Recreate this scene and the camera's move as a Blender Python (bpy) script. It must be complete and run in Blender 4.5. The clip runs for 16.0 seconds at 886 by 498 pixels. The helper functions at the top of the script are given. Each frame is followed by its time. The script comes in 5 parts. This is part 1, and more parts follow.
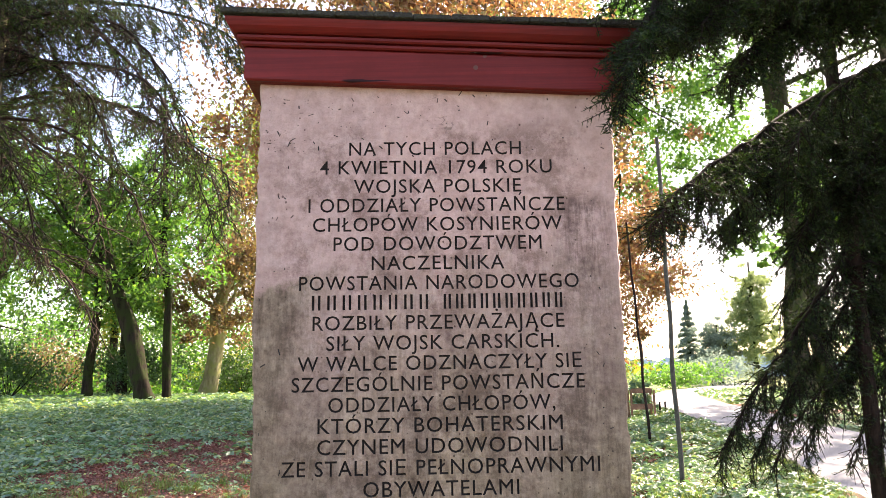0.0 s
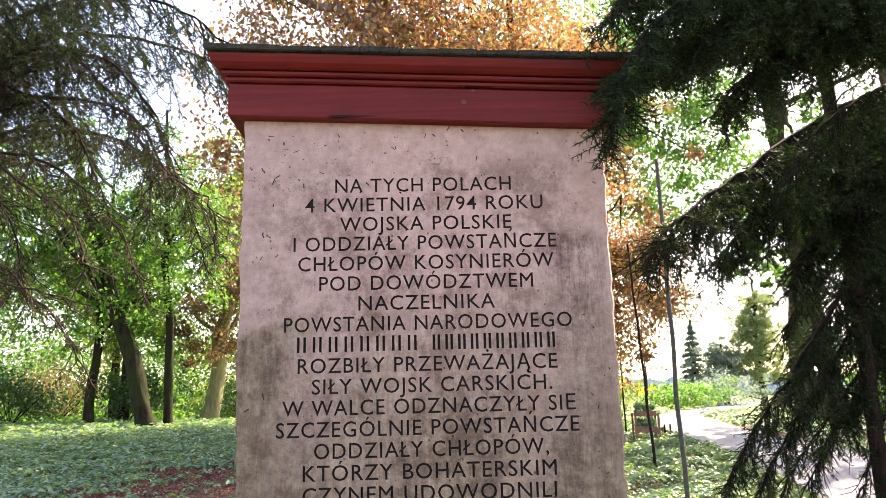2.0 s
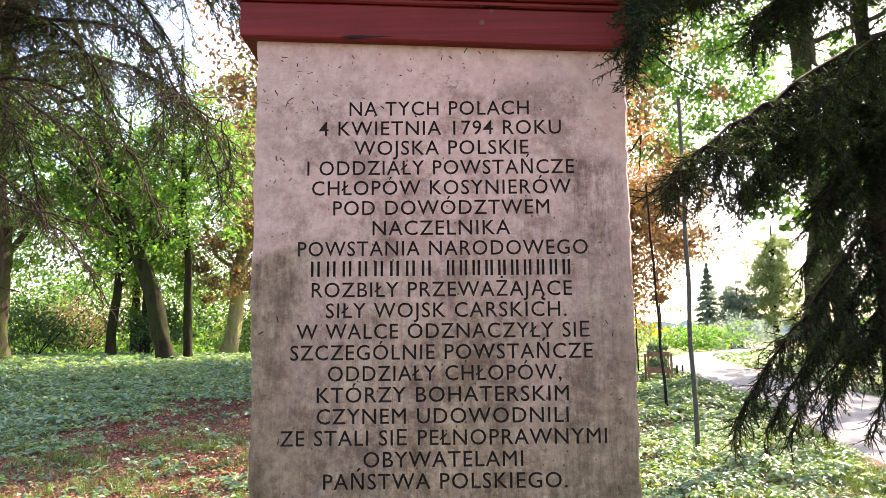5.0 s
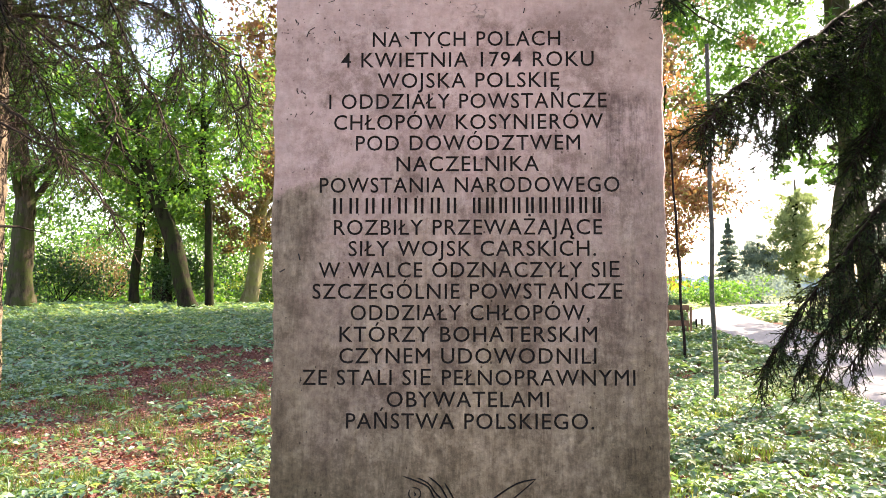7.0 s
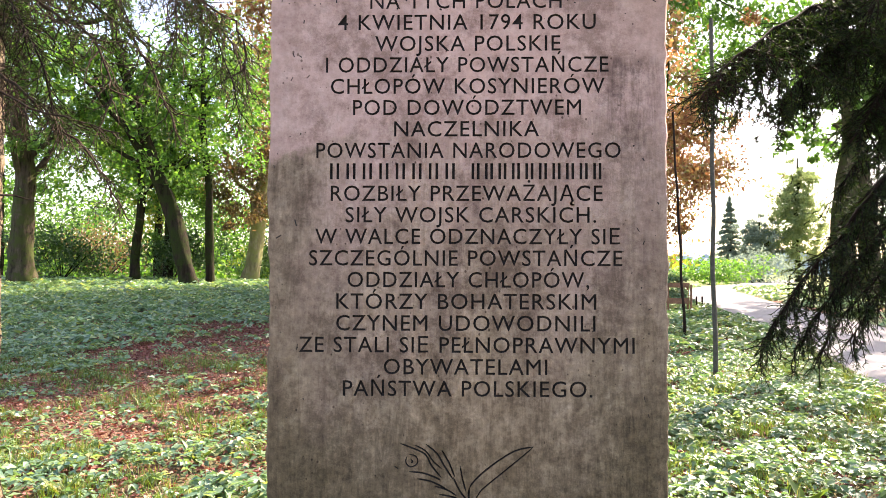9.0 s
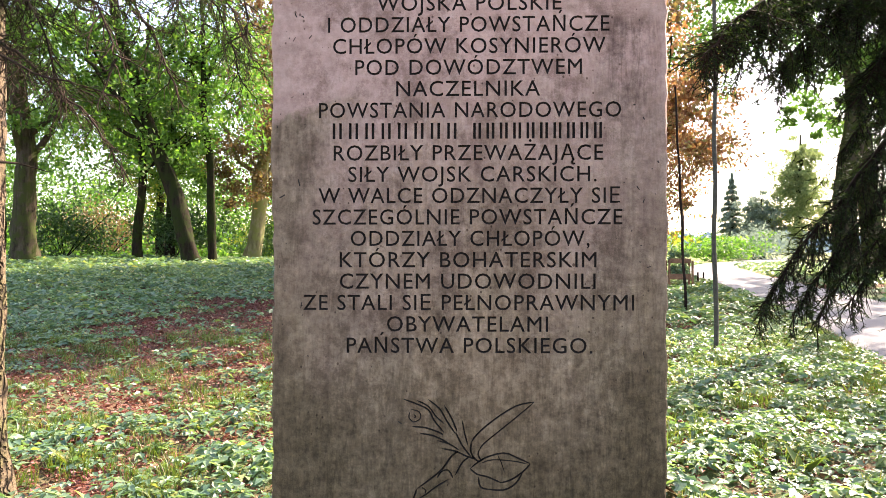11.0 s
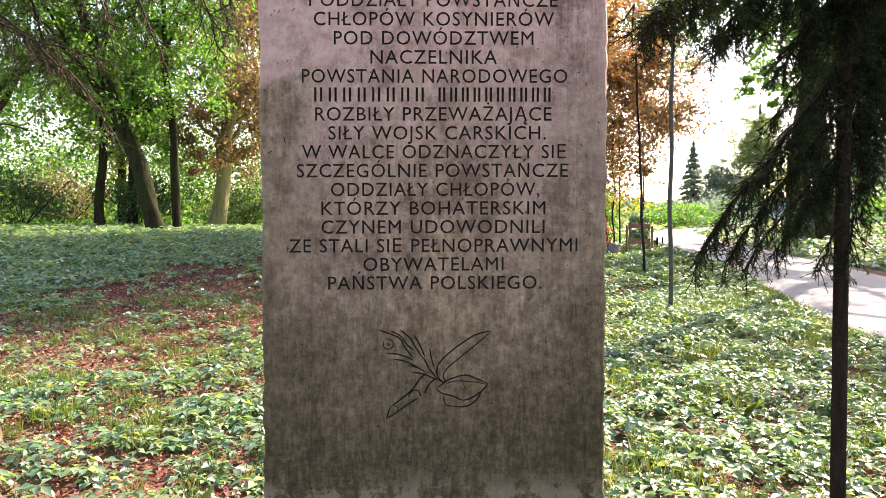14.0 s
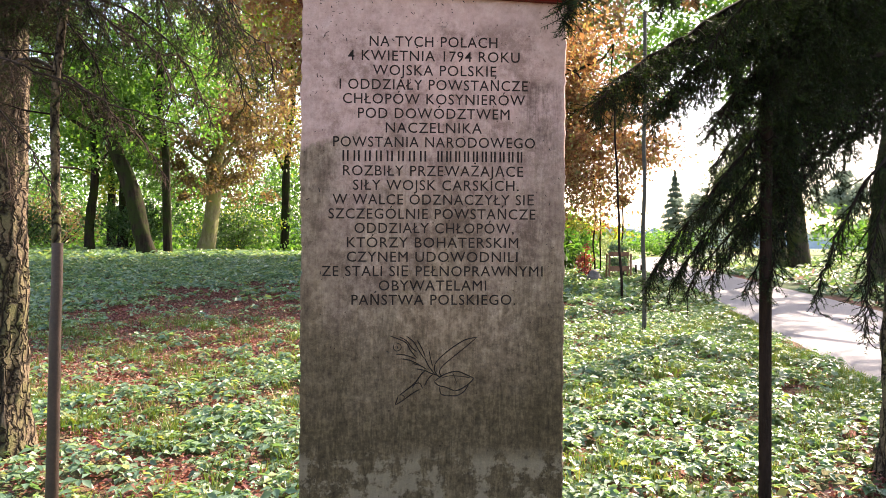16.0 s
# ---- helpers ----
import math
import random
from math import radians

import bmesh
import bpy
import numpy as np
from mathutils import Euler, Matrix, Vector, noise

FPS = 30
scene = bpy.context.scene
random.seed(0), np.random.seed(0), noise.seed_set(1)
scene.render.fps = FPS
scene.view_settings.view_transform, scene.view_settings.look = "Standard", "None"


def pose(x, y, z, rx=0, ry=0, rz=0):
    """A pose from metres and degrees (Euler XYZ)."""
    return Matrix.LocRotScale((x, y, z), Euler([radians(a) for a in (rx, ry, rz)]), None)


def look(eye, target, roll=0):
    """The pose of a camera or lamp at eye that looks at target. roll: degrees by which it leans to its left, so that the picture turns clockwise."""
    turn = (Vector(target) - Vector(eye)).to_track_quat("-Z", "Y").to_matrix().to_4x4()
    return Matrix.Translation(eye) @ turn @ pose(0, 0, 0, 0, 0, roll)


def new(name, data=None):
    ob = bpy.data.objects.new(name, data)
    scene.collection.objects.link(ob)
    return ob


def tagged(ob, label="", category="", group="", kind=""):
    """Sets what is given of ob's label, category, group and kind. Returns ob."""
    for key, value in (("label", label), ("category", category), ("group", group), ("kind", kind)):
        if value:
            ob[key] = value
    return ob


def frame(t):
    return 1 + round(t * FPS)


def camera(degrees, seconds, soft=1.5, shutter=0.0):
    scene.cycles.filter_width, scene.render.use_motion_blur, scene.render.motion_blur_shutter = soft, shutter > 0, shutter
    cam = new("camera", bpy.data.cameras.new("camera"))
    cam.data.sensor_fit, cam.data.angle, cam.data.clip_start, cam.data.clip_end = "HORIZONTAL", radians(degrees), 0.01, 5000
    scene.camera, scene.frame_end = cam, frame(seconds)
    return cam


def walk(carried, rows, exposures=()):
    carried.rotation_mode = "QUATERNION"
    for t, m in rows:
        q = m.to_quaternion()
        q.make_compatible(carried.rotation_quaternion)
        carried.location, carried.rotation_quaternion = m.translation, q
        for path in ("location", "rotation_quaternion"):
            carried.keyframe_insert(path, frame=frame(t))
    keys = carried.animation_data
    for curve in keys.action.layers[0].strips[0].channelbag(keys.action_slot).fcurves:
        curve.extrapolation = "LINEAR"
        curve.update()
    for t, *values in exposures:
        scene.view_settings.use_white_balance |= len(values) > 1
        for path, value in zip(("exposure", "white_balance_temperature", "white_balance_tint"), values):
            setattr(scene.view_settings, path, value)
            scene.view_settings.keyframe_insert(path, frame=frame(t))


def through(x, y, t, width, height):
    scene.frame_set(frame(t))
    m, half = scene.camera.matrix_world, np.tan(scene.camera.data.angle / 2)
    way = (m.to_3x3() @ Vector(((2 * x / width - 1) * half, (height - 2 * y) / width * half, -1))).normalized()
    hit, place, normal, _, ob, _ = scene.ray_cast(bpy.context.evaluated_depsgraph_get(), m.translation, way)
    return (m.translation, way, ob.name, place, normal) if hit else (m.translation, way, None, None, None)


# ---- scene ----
cam = camera(60.8, 16.0, soft=0.6)
PATH = [
    (0, (0.025, -1.889, 1.617), (0.018, 0.082, 1.959), -1.0),
    (0.5, (0.048, -1.857, 1.637), (0.051, 0.105, 2.023), -1.4),
    (1, (0.062, -1.852, 1.65), (0.064, 0.106, 2.06), -1.5),
    (1.5, (0.064, -1.85, 1.663), (0.06, 0.107, 2.073), -1.6),
    (2, (0.061, -1.847, 1.668), (0.048, 0.113, 2.065), -1.5),
    (2.5, (0.061, -1.84, 1.666), (0.042, 0.125, 2.042), -1.2),
    (3, (0.065, -1.828, 1.667), (0.042, 0.141, 2.018), -1.0),
    (3.5, (0.066, -1.825, 1.659), (0.04, 0.148, 1.989), -0.8),
    (6, (0.053, -1.804, 1.621), (-0.037, 0.186, 1.798), -0.4),
    (6.5, (0.046, -1.788, 1.612), (-0.057, 0.204, 1.759), -0.2),
    (7, (0.044, -1.765, 1.604), (-0.065, 0.228, 1.723), 0.0),
    (7.5, (0.043, -1.745, 1.601), (-0.068, 0.25, 1.695), 0.2),
    (8, (0.042, -1.735, 1.594), (-0.067, 0.261, 1.669), 0.3),
    (8.5, (0.048, -1.739, 1.586), (-0.062, 0.257, 1.651), 0.3),
    (10.8, (0.051, -1.754, 1.539), (-0.067, 0.243, 1.56), -0.1),
    (11, (0.05, -1.762, 1.532), (-0.066, 0.235, 1.536), 0.1),
    (11.5, (0.046, -1.76, 1.515), (-0.063, 0.237, 1.476), 0.2),
    (12, (0.046, -1.763, 1.5), (-0.054, 0.233, 1.424), 0.2),
    (12.5, (0.037, -1.778, 1.49), (-0.051, 0.218, 1.391), 0.0),
    (13, (0.012, -1.818, 1.483), (-0.057, 0.178, 1.378), -0.0),
    (13.5, (0.01, -1.877, 1.484), (-0.036, 0.12, 1.386), -0.0),
    (14, (0.056, -2.02, 1.482), (0.03, -0.022, 1.402), 0.0),
    (14.5, (0.086, -2.18, 1.497), (0.075, -0.181, 1.439), 0.0),
    (15, (0.058, -2.307, 1.498), (0.056, -0.307, 1.463), 0.1),
    (15.5, (0.024, -2.497, 1.499), (0.032, -0.497, 1.478), 0.3),
    (16, (0.024, -2.638, 1.503), (0.036, -0.638, 1.492), 0.4),
]
walk(cam, [(t, look(eye, target, roll)) for t, eye, target, roll in PATH], [(0, 2.35, 7300, 22), (8, 2.32, 7300, 22), (11, 2.22, 7300, 22), (14, 2.10, 7300, 22), (16, 2.03, 7300, 22)])

# ---- sky, sun, exposure ----
SUN_AZ, SUN_EL = radians(42), radians(40)
world = bpy.data.worlds.new("sky")
scene.world = world
world.use_nodes = True
wn = world.node_tree.nodes
sky = wn.new("ShaderNodeTexSky")
sky.sky_type, sky.sun_disc = "NISHITA", False
sky.sun_elevation, sky.sun_rotation = SUN_EL, SUN_AZ
sky.air_density, sky.dust_density, sky.ozone_density = 1.0, 1.9, 1.0
wn["Background"].inputs["Strength"].default_value = 0.15
world.node_tree.links.new(sky.outputs[0], wn["Background"].inputs["Color"])
sun = new("sun", bpy.data.lights.new("sun", "SUN"))
sun.data.energy, sun.data.angle, sun.data.color = 5.0, radians(0.6), (1.0, 0.93, 0.80)
toward = Vector((math.sin(SUN_AZ) * math.cos(SUN_EL), math.cos(SUN_AZ) * math.cos(SUN_EL), math.sin(SUN_EL)))
sun.matrix_world = look(toward * 60, (0, 0, 0))

rng = np.random.default_rng(7)


# ---- materials ----
class Nodes:
    """A small wrapper to write node materials in few lines."""

    def __init__(self, name):
        self.mat = bpy.data.materials.new(name)
        self.mat.use_nodes = True
        self.tree = self.mat.node_tree
        self.bsdf = self.tree.nodes["Principled BSDF"]
        self.out = self.tree.nodes["Material Output"]

    def add(self, kind, **sets):
        node = self.tree.nodes.new(kind)
        for key, value in sets.items():
            node.inputs[key.replace("_", " ")].default_value = value
        return node

    def link(self, a, b):
        self.tree.links.new(a, b)

    def coords(self, sx=1.0, sy=1.0, sz=1.0):
        tc = self.add("ShaderNodeTexCoord")
        mp = self.add("ShaderNodeMapping")
        mp.inputs["Scale"].default_value = (sx, sy, sz)
        self.link(tc.outputs["Object"], mp.inputs["Vector"])
        return mp.outputs[0]

    def noise(self, scale, detail=4.0, rough=0.55, vec=None, twist=0.0):
        n = self.add("ShaderNodeTexNoise", Scale=scale, Detail=detail, Roughness=rough, Distortion=twist)
        self.link(vec if vec is not None else self.coords(), n.inputs["Vector"])
        return n.outputs["Fac"]

    def ramp(self, fac, *stops):
        r = self.add("ShaderNodeValToRGB")
        els = r.color_ramp.elements
        while len(els) < len(stops):
            els.new(0.5)
        for e, (p, c) in zip(els, stops):
            e.position, e.color = p, (*c, 1) if len(c) == 3 else c
        self.link(fac, r.inputs[0])
        return r.outputs[0]

    def mix(self, fac, a, b, blend="MIX"):
        m = self.tree.nodes.new("ShaderNodeMix")
        m.data_type, m.blend_type = "RGBA", blend
        for sock, val in ((m.inputs[0], fac), (m.inputs[6], a), (m.inputs[7], b)):
            if isinstance(val, (int, float)):
                sock.default_value = val
            elif isinstance(val, tuple):
                sock.default_value = (*val, 1)
            else:
                self.link(val, sock)
        return m.outputs[2]

    def math(self, op, a, b=0.0, clamp=False):
        m = self.tree.nodes.new("ShaderNodeMath")
        m.operation, m.use_clamp = op, clamp
        for sock, val in zip(m.inputs, (a, b)):
            if isinstance(val, (int, float)):
                sock.default_value = val
            else:
                self.link(val, sock)
        return m.outputs[0]

    def axis(self, k):
        tc = self.add("ShaderNodeTexCoord")
        s = self.add("ShaderNodeSeparateXYZ")
        self.link(tc.outputs["Object"], s.inputs[0])
        return s.outputs[k]

    def done(self, color, rough=0.8, bump=None, strength=0.4, distance=0.004, metal=0.0, spec=0.5):
        self.link(color, self.bsdf.inputs["Base Color"])
        if isinstance(rough, (int, float)):
            self.bsdf.inputs["Roughness"].default_value = rough
        else:
            self.link(rough, self.bsdf.inputs["Roughness"])
        self.bsdf.inputs["Metallic"].default_value = metal
        self.bsdf.inputs["Specular IOR Level"].default_value = spec
        if bump is not None:
            b = self.add("ShaderNodeBump", Strength=strength, Distance=distance)
            self.link(bump, b.inputs["Height"])
            self.link(b.outputs[0], self.bsdf.inputs["Normal"])
        return self.mat


def leaf_material(name, stops, through=0.5, glow=(1.3, 1.25, 0.5), rough=0.45, spec=0.5):
    """Thin leaves: each leaf its own tint, light passes through them."""
    n = Nodes(name)
    geo = n.add("ShaderNodeNewGeometry")
    col = n.ramp(geo.outputs["Random Per Island"], *stops)
    var = n.noise(0.6, 2.0)
    col = n.mix(n.math("MULTIPLY", var, 0.5), col, n.mix(1.0, col, (0.45, 0.5, 0.4), "MULTIPLY"))
    n.done(col, rough, spec=spec)
    tr = n.add("ShaderNodeBsdfTranslucent")
    n.link(n.mix(1.0, col, glow, "MULTIPLY"), tr.inputs["Color"])
    m = n.add("ShaderNodeMixShader", Fac=through)
    n.link(n.bsdf.outputs[0], m.inputs[1])
    n.link(tr.outputs[0], m.inputs[2])
    n.link(m.outputs[0], n.out.inputs["Surface"])
    return n.mat


def bark_material(name, dark, light, moss=None, scale=1.0):
    n = Nodes(name)
    v = n.coords(14 * scale, 14 * scale, 2.2 * scale)
    ridge = n.noise(1.0, 6.0, 0.65, v)
    fine = n.noise(40 * scale, 4.0)
    col = n.ramp(ridge, (0.32, dark), (0.62, light))
    col = n.mix(n.math("MULTIPLY", fine, 0.5), col, n.mix(1.0, col, (0.5, 0.48, 0.45), "MULTIPLY"))
    if moss:
        patch = n.ramp(n.noise(2.2, 7.0, 0.7), (0.44, (0, 0, 0)), (0.56, (1, 1, 1)))
        col = n.mix(patch, col, moss)
    h = n.math("ADD", ridge, n.math("MULTIPLY", fine, 0.25))
    return n.done(col, 0.95, h, 1.0, 0.03, spec=0.06)


def plate_bark():
    """Spruce bark of small lifting plates with dark cracks between, greenish with algae in places."""
    n = Nodes("spruce_plate_bark")
    warp = n.noise(9, 3.0)
    v = n.coords(17, 17, 5)
    add = n.add("ShaderNodeVectorMath")
    add.operation = "ADD"
    n.link(v, add.inputs[0])
    comb = n.add("ShaderNodeCombineXYZ")
    for s in comb.inputs:
        n.link(n.math("MULTIPLY", warp, 2.2), s)
    n.link(comb.outputs[0], add.inputs[1])
    cell = n.add("ShaderNodeTexVoronoi", Scale=1.0)
    cell.feature = "DISTANCE_TO_EDGE"
    n.link(add.outputs[0], cell.inputs["Vector"])
    gap = n.ramp(cell.outputs["Distance"], (0.01, (0, 0, 0)), (0.16, (1, 1, 1)))
    fine = n.noise(60, 6.0, 0.7)
    plate = n.ramp(fine, (0.3, (0.06, 0.042, 0.028)), (0.7, (0.22, 0.165, 0.105)))
    plate = n.mix(n.ramp(n.noise(3.0, 5.0), (0.45, (0, 0, 0)), (0.62, (0.8, 0.8, 0.8))), plate, (0.13, 0.13, 0.05))
    col = n.mix(gap, (0.016, 0.011, 0.008), plate)
    h = n.math("ADD", gap, n.math("MULTIPLY", fine, 0.4))
    return n.done(col, 0.9, h, 1.0, 0.03, spec=0.15)


def slab_material():
    """Pale pink rendered stone, with grey-brown damp stains, drip streaks, grime round the letters, specks and pits."""
    n = Nodes("stained_pink_render")
    x, z = n.axis(0), n.axis(2)
    broad = n.noise(3.0, 6.0, 0.6)
    streak = n.noise(1.0, 8.0, 0.7, n.coords(15, 15, 2.6), 1.1)
    drips = n.noise(1.0, 6.0, 0.65, n.coords(70, 70, 9.0), 1.4)
    fine = n.noise(210, 4.0, 0.7)
    mid = n.noise(20, 8.0, 0.7)
    mottle = n.noise(55, 6.0, 0.75)
    pale = n.ramp(mid, (0.28, (0.36, 0.225, 0.19)), (0.5, (0.465, 0.305, 0.262)), (0.72, (0.54, 0.38, 0.33)))
    damp = n.ramp(mid, (0.28, (0.115, 0.08, 0.05)), (0.5, (0.215, 0.157, 0.106)), (0.74, (0.335, 0.256, 0.185)))
    # the damp stands higher behind the words than at the sides
    edge = n.math("MULTIPLY", n.math("ABSOLUTE", n.math("SUBTRACT", x, 0.12)), -0.45)
    line = n.math("ADD", n.math("ADD", edge, 2.02), n.math("MULTIPLY", n.math("SUBTRACT", broad, 0.5), 0.9))
    line = n.math("ADD", line, n.math("MULTIPLY", n.math("SUBTRACT", streak, 0.5), 0.7))
    line = n.math("ADD", line, n.math("MULTIPLY", n.math("SUBTRACT", mottle, 0.5), 0.25))
    depth = n.math("SUBTRACT", line, z)
    amount = n.ramp(depth, (0.0, (0, 0, 0)), (0.06, (0.26, 0.26, 0.26)), (0.30, (0.70, 0.70, 0.70)), (0.65, (1, 1, 1)))
    # a harder damp edge by the left side, which fades towards the words
    inward = n.ramp(n.math("ADD", n.math("ADD", x, 0.46), n.math("MULTIPLY", n.math("SUBTRACT", broad, 0.5), 0.4)), (0.06, (1, 1, 1)), (0.26, (0, 0, 0)))
    below = n.math("SUBTRACT", n.math("ADD", n.math("ADD", 1.785, n.math("MULTIPLY", mid, 0.12)), n.math("MULTIPLY", n.math("ADD", x, 0.46), 0.35)), z)
    left = n.math("MULTIPLY", inward, n.ramp(below, (0.0, (0, 0, 0)), (0.02, (1, 1, 1))))
    amount = n.math("MAXIMUM", amount, n.math("MULTIPLY", left, 0.92))
    col = n.mix(amount, pale, damp)
    drip = n.ramp(streak, (0.34, (0.50, 0.47, 0.44)), (0.52, (1, 1, 1)), (0.70, (1.35, 1.33, 1.32)))
    col = n.mix(n.math("ADD", n.math("MULTIPLY", amount, 0.75), 0.06), col, n.mix(1.0, col, drip, "MULTIPLY"))
    thin = n.ramp(drips, (0.36, (0.55, 0.51, 0.48)), (0.5, (1, 1, 1)), (0.66, (1.22, 1.2, 1.2)))
    col = n.mix(n.math("ADD", n.math("MULTIPLY", amount, 0.38), 0.08), col, n.mix(1.0, col, thin, "MULTIPLY"))
    # soot smudges over the lettered field
    field = n.math("MULTIPLY", n.ramp(n.math("ABSOLUTE", x), (0.34, (1, 1, 1)), (0.46, (0.25, 0.25, 0.25))), n.ramp(n.math("SUBTRACT", 2.29, z), (0.0, (0, 0, 0)), (0.05, (1, 1, 1))))
    soot = n.math("MULTIPLY", n.ramp(n.noise(5.5, 10.0, 0.8), (0.48, (0, 0, 0)), (0.58, (1, 1, 1))), field)
    col = n.mix(n.math("MULTIPLY", soot, 0.72), col, n.mix(1.0, col, (0.40, 0.36, 0.335), "MULTIPLY"))
    smear = n.math("MULTIPLY", n.ramp(n.math("ABSOLUTE", n.math("SUBTRACT", x, 0.375)), (0.03, (1, 1, 1)), (0.095, (0, 0, 0))), n.ramp(n.math("SUBTRACT", 2.085, z), (0.0, (0, 0, 0)), (0.03, (1, 1, 1)), (0.16, (0.9, 0.9, 0.9)), (0.34, (0.25, 0.25, 0.25))))
    smear = n.math("MULTIPLY", smear, n.ramp(n.math("ADD", n.math("MULTIPLY", drips, 0.5), n.math("MULTIPLY", mottle, 0.5)), (0.42, (1, 1, 1)), (0.58, (0.15, 0.15, 0.15))))
    col = n.mix(n.math("MULTIPLY", smear, 0.8), col, n.mix(1.0, col, (0.30, 0.28, 0.27), "MULTIPLY"))
    grain = n.ramp(mottle, (0.32, (0.42, 0.39, 0.36)), (0.5, (1, 1, 1)), (0.68, (1.42, 1.40, 1.38)))
    col = n.mix(n.math("ADD", n.math("MULTIPLY", amount, 0.45), 0.25), col, n.mix(1.0, col, grain, "MULTIPLY"))
    green = n.ramp(n.math("SUBTRACT", n.math("ADD", 1.05, n.math("MULTIPLY", broad, 0.55)), z), (0.0, (0, 0, 0)), (0.42, (0.92, 0.92, 0.92)))
    col = n.mix(green, col, n.ramp(n.math("ADD", n.math("MULTIPLY", mottle, 0.42), n.math("ADD", n.math("MULTIPLY", drips, 0.28), n.math("MULTIPLY", mid, 0.30))), (0.40, (0.024, 0.0165, 0.007)), (0.5, (0.070, 0.049, 0.024)), (0.60, (0.14, 0.101, 0.054))))
    # a paler washed strip down the middle, greener algae towards both sides
    mid_x = n.math("ABSOLUTE", n.math("ADD", n.math("SUBTRACT", x, 0.05), n.math("MULTIPLY", n.math("SUBTRACT", streak, 0.5), 0.5)))
    strip = n.math("MULTIPLY", n.ramp(mid_x, (0.05, (1, 1, 1)), (0.30, (0, 0, 0))), n.ramp(n.math("SUBTRACT", z, 0.85), (0.0, (0, 0, 0)), (0.35, (1, 1, 1)), (0.8, (0.4, 0.4, 0.4))))
    col = n.mix(n.math("MULTIPLY", strip, 0.42), col, n.mix(1.0, col, (1.55, 1.42, 1.36), "MULTIPLY"))
    algae = n.math("MULTIPLY", n.ramp(n.math("ADD", n.math("ABSOLUTE", x), n.math("MULTIPLY", n.math("SUBTRACT", broad, 0.5), 0.4)), (0.22, (0, 0, 0)), (0.42, (1, 1, 1))), n.ramp(n.math("SUBTRACT", 1.75, z), (0.0, (0, 0, 0)), (0.5, (1, 1, 1))))
    col = n.mix(n.math("MULTIPLY", algae, 0.5), col, n.mix(1.0, col, (0.62, 0.60, 0.46), "MULTIPLY"))
    # a paler scraped patch near the foot
    foot = n.math("MULTIPLY", n.ramp(n.noise(7, 7.0, 0.7), (0.49, (0, 0, 0)), (0.53, (1, 1, 1))), n.ramp(n.math("SUBTRACT", 0.80, z), (0.0, (0, 0, 0)), (0.06, (1, 1, 1))))
    col = n.mix(n.math("MULTIPLY", foot, 0.55), col, (0.25, 0.20, 0.135))
    cell = n.add("ShaderNodeTexVoronoi", Scale=52.0)
    n.link(n.coords(1, 1, 0.8), cell.inputs["Vector"])
    speck = n.ramp(n.math("ADD", cell.outputs["Distance"], n.math("MULTIPLY", n.noise(9, 4.0), 0.7)), (0.37, (0.22, 0.18, 0.16)), (0.43, (1, 1, 1)))
    col = n.mix(0.8, col, n.mix(1.0, col, speck, "MULTIPLY"))
    crack = n.math("ABSOLUTE", n.math("SUBTRACT", n.noise(5.0, 5.0, 0.6, n.coords(1.0, 1.0, 1.5)), 0.5))
    split = n.math("MULTIPLY", n.ramp(crack, (0.0, (1, 1, 1)), (0.011, (0, 0, 0))), n.math("MULTIPLY", n.ramp(n.noise(4.2, 2.0), (0.52, (0, 0, 0)), (0.60, (1, 1, 1))), n.ramp(n.math("SUBTRACT", z, 2.19), (0.0, (0, 0, 0)), (0.05, (1, 1, 1)))))
    col = n.mix(n.math("MULTIPLY", split, 0.75), col, (0.10, 0.07, 0.06))
    h = n.math("ADD", n.math("ADD", mid, n.math("MULTIPLY", mottle, 0.6)), n.math("MULTIPLY", fine, 0.3))
    h = n.math("SUBTRACT", h, n.math("MULTIPLY", split, 0.5))
    return n.done(col, 0.85, h, 0.8, 0.007, spec=0.25)


def painted_wood():
    n = Nodes("weathered_red_painted_wood")
    grain = n.noise(1.0, 6.0, 0.65, n.coords(1.6, 70, 70))
    blotch = n.noise(4.0, 7.0, 0.7)
    col = n.ramp(grain, (0.3, (0.080, 0.0062, 0.005)), (0.7, (0.19, 0.016, 0.0125)))
    col = n.mix(n.ramp(blotch, (0.42, (0, 0, 0)), (0.66, (0.8, 0.8, 0.8))), col, (0.095, 0.010, 0.008))
    crack = n.ramp(n.noise(1.0, 4.0, 0.6, n.coords(2.6, 40, 46)), (0.31, (0.12, 0.08, 0.07)), (0.335, (1, 1, 1)))
    col = n.mix(1.0, col, crack, "MULTIPLY")
    cell = n.add("ShaderNodeTexVoronoi", Scale=30.0)
    n.link(n.coords(), cell.inputs["Vector"])
    chip = n.ramp(n.math("ADD", cell.outputs["Distance"], n.noise(6, 3.0)), (0.44, (1, 1, 1)), (0.47, (0, 0, 0)))
    col = n.mix(n.math("MULTIPLY", chip, 0.7), col, (0.10, 0.06, 0.045))
    rough = n.ramp(blotch, (0.3, (0.40, 0.40, 0.40)), (0.7, (0.65, 0.65, 0.65)))
    return n.done(col, rough, grain, 0.45, 0.003, spec=0.18)


def plain(name, a, b, scale, rough=0.8, bump=0.5, dist=0.004, metal=0.0, spec=0.4):
    n = Nodes(name)
    f = n.noise(scale, 6.0, 0.6)
    g = n.noise(scale * 8, 4.0, 0.6)
    col = n.ramp(n.math("ADD", n.math("MULTIPLY", f, 0.65), n.math("MULTIPLY", g, 0.35)), (0.36, a), (0.62, b))
    return n.done(col, rough, g, bump, dist, metal, spec)


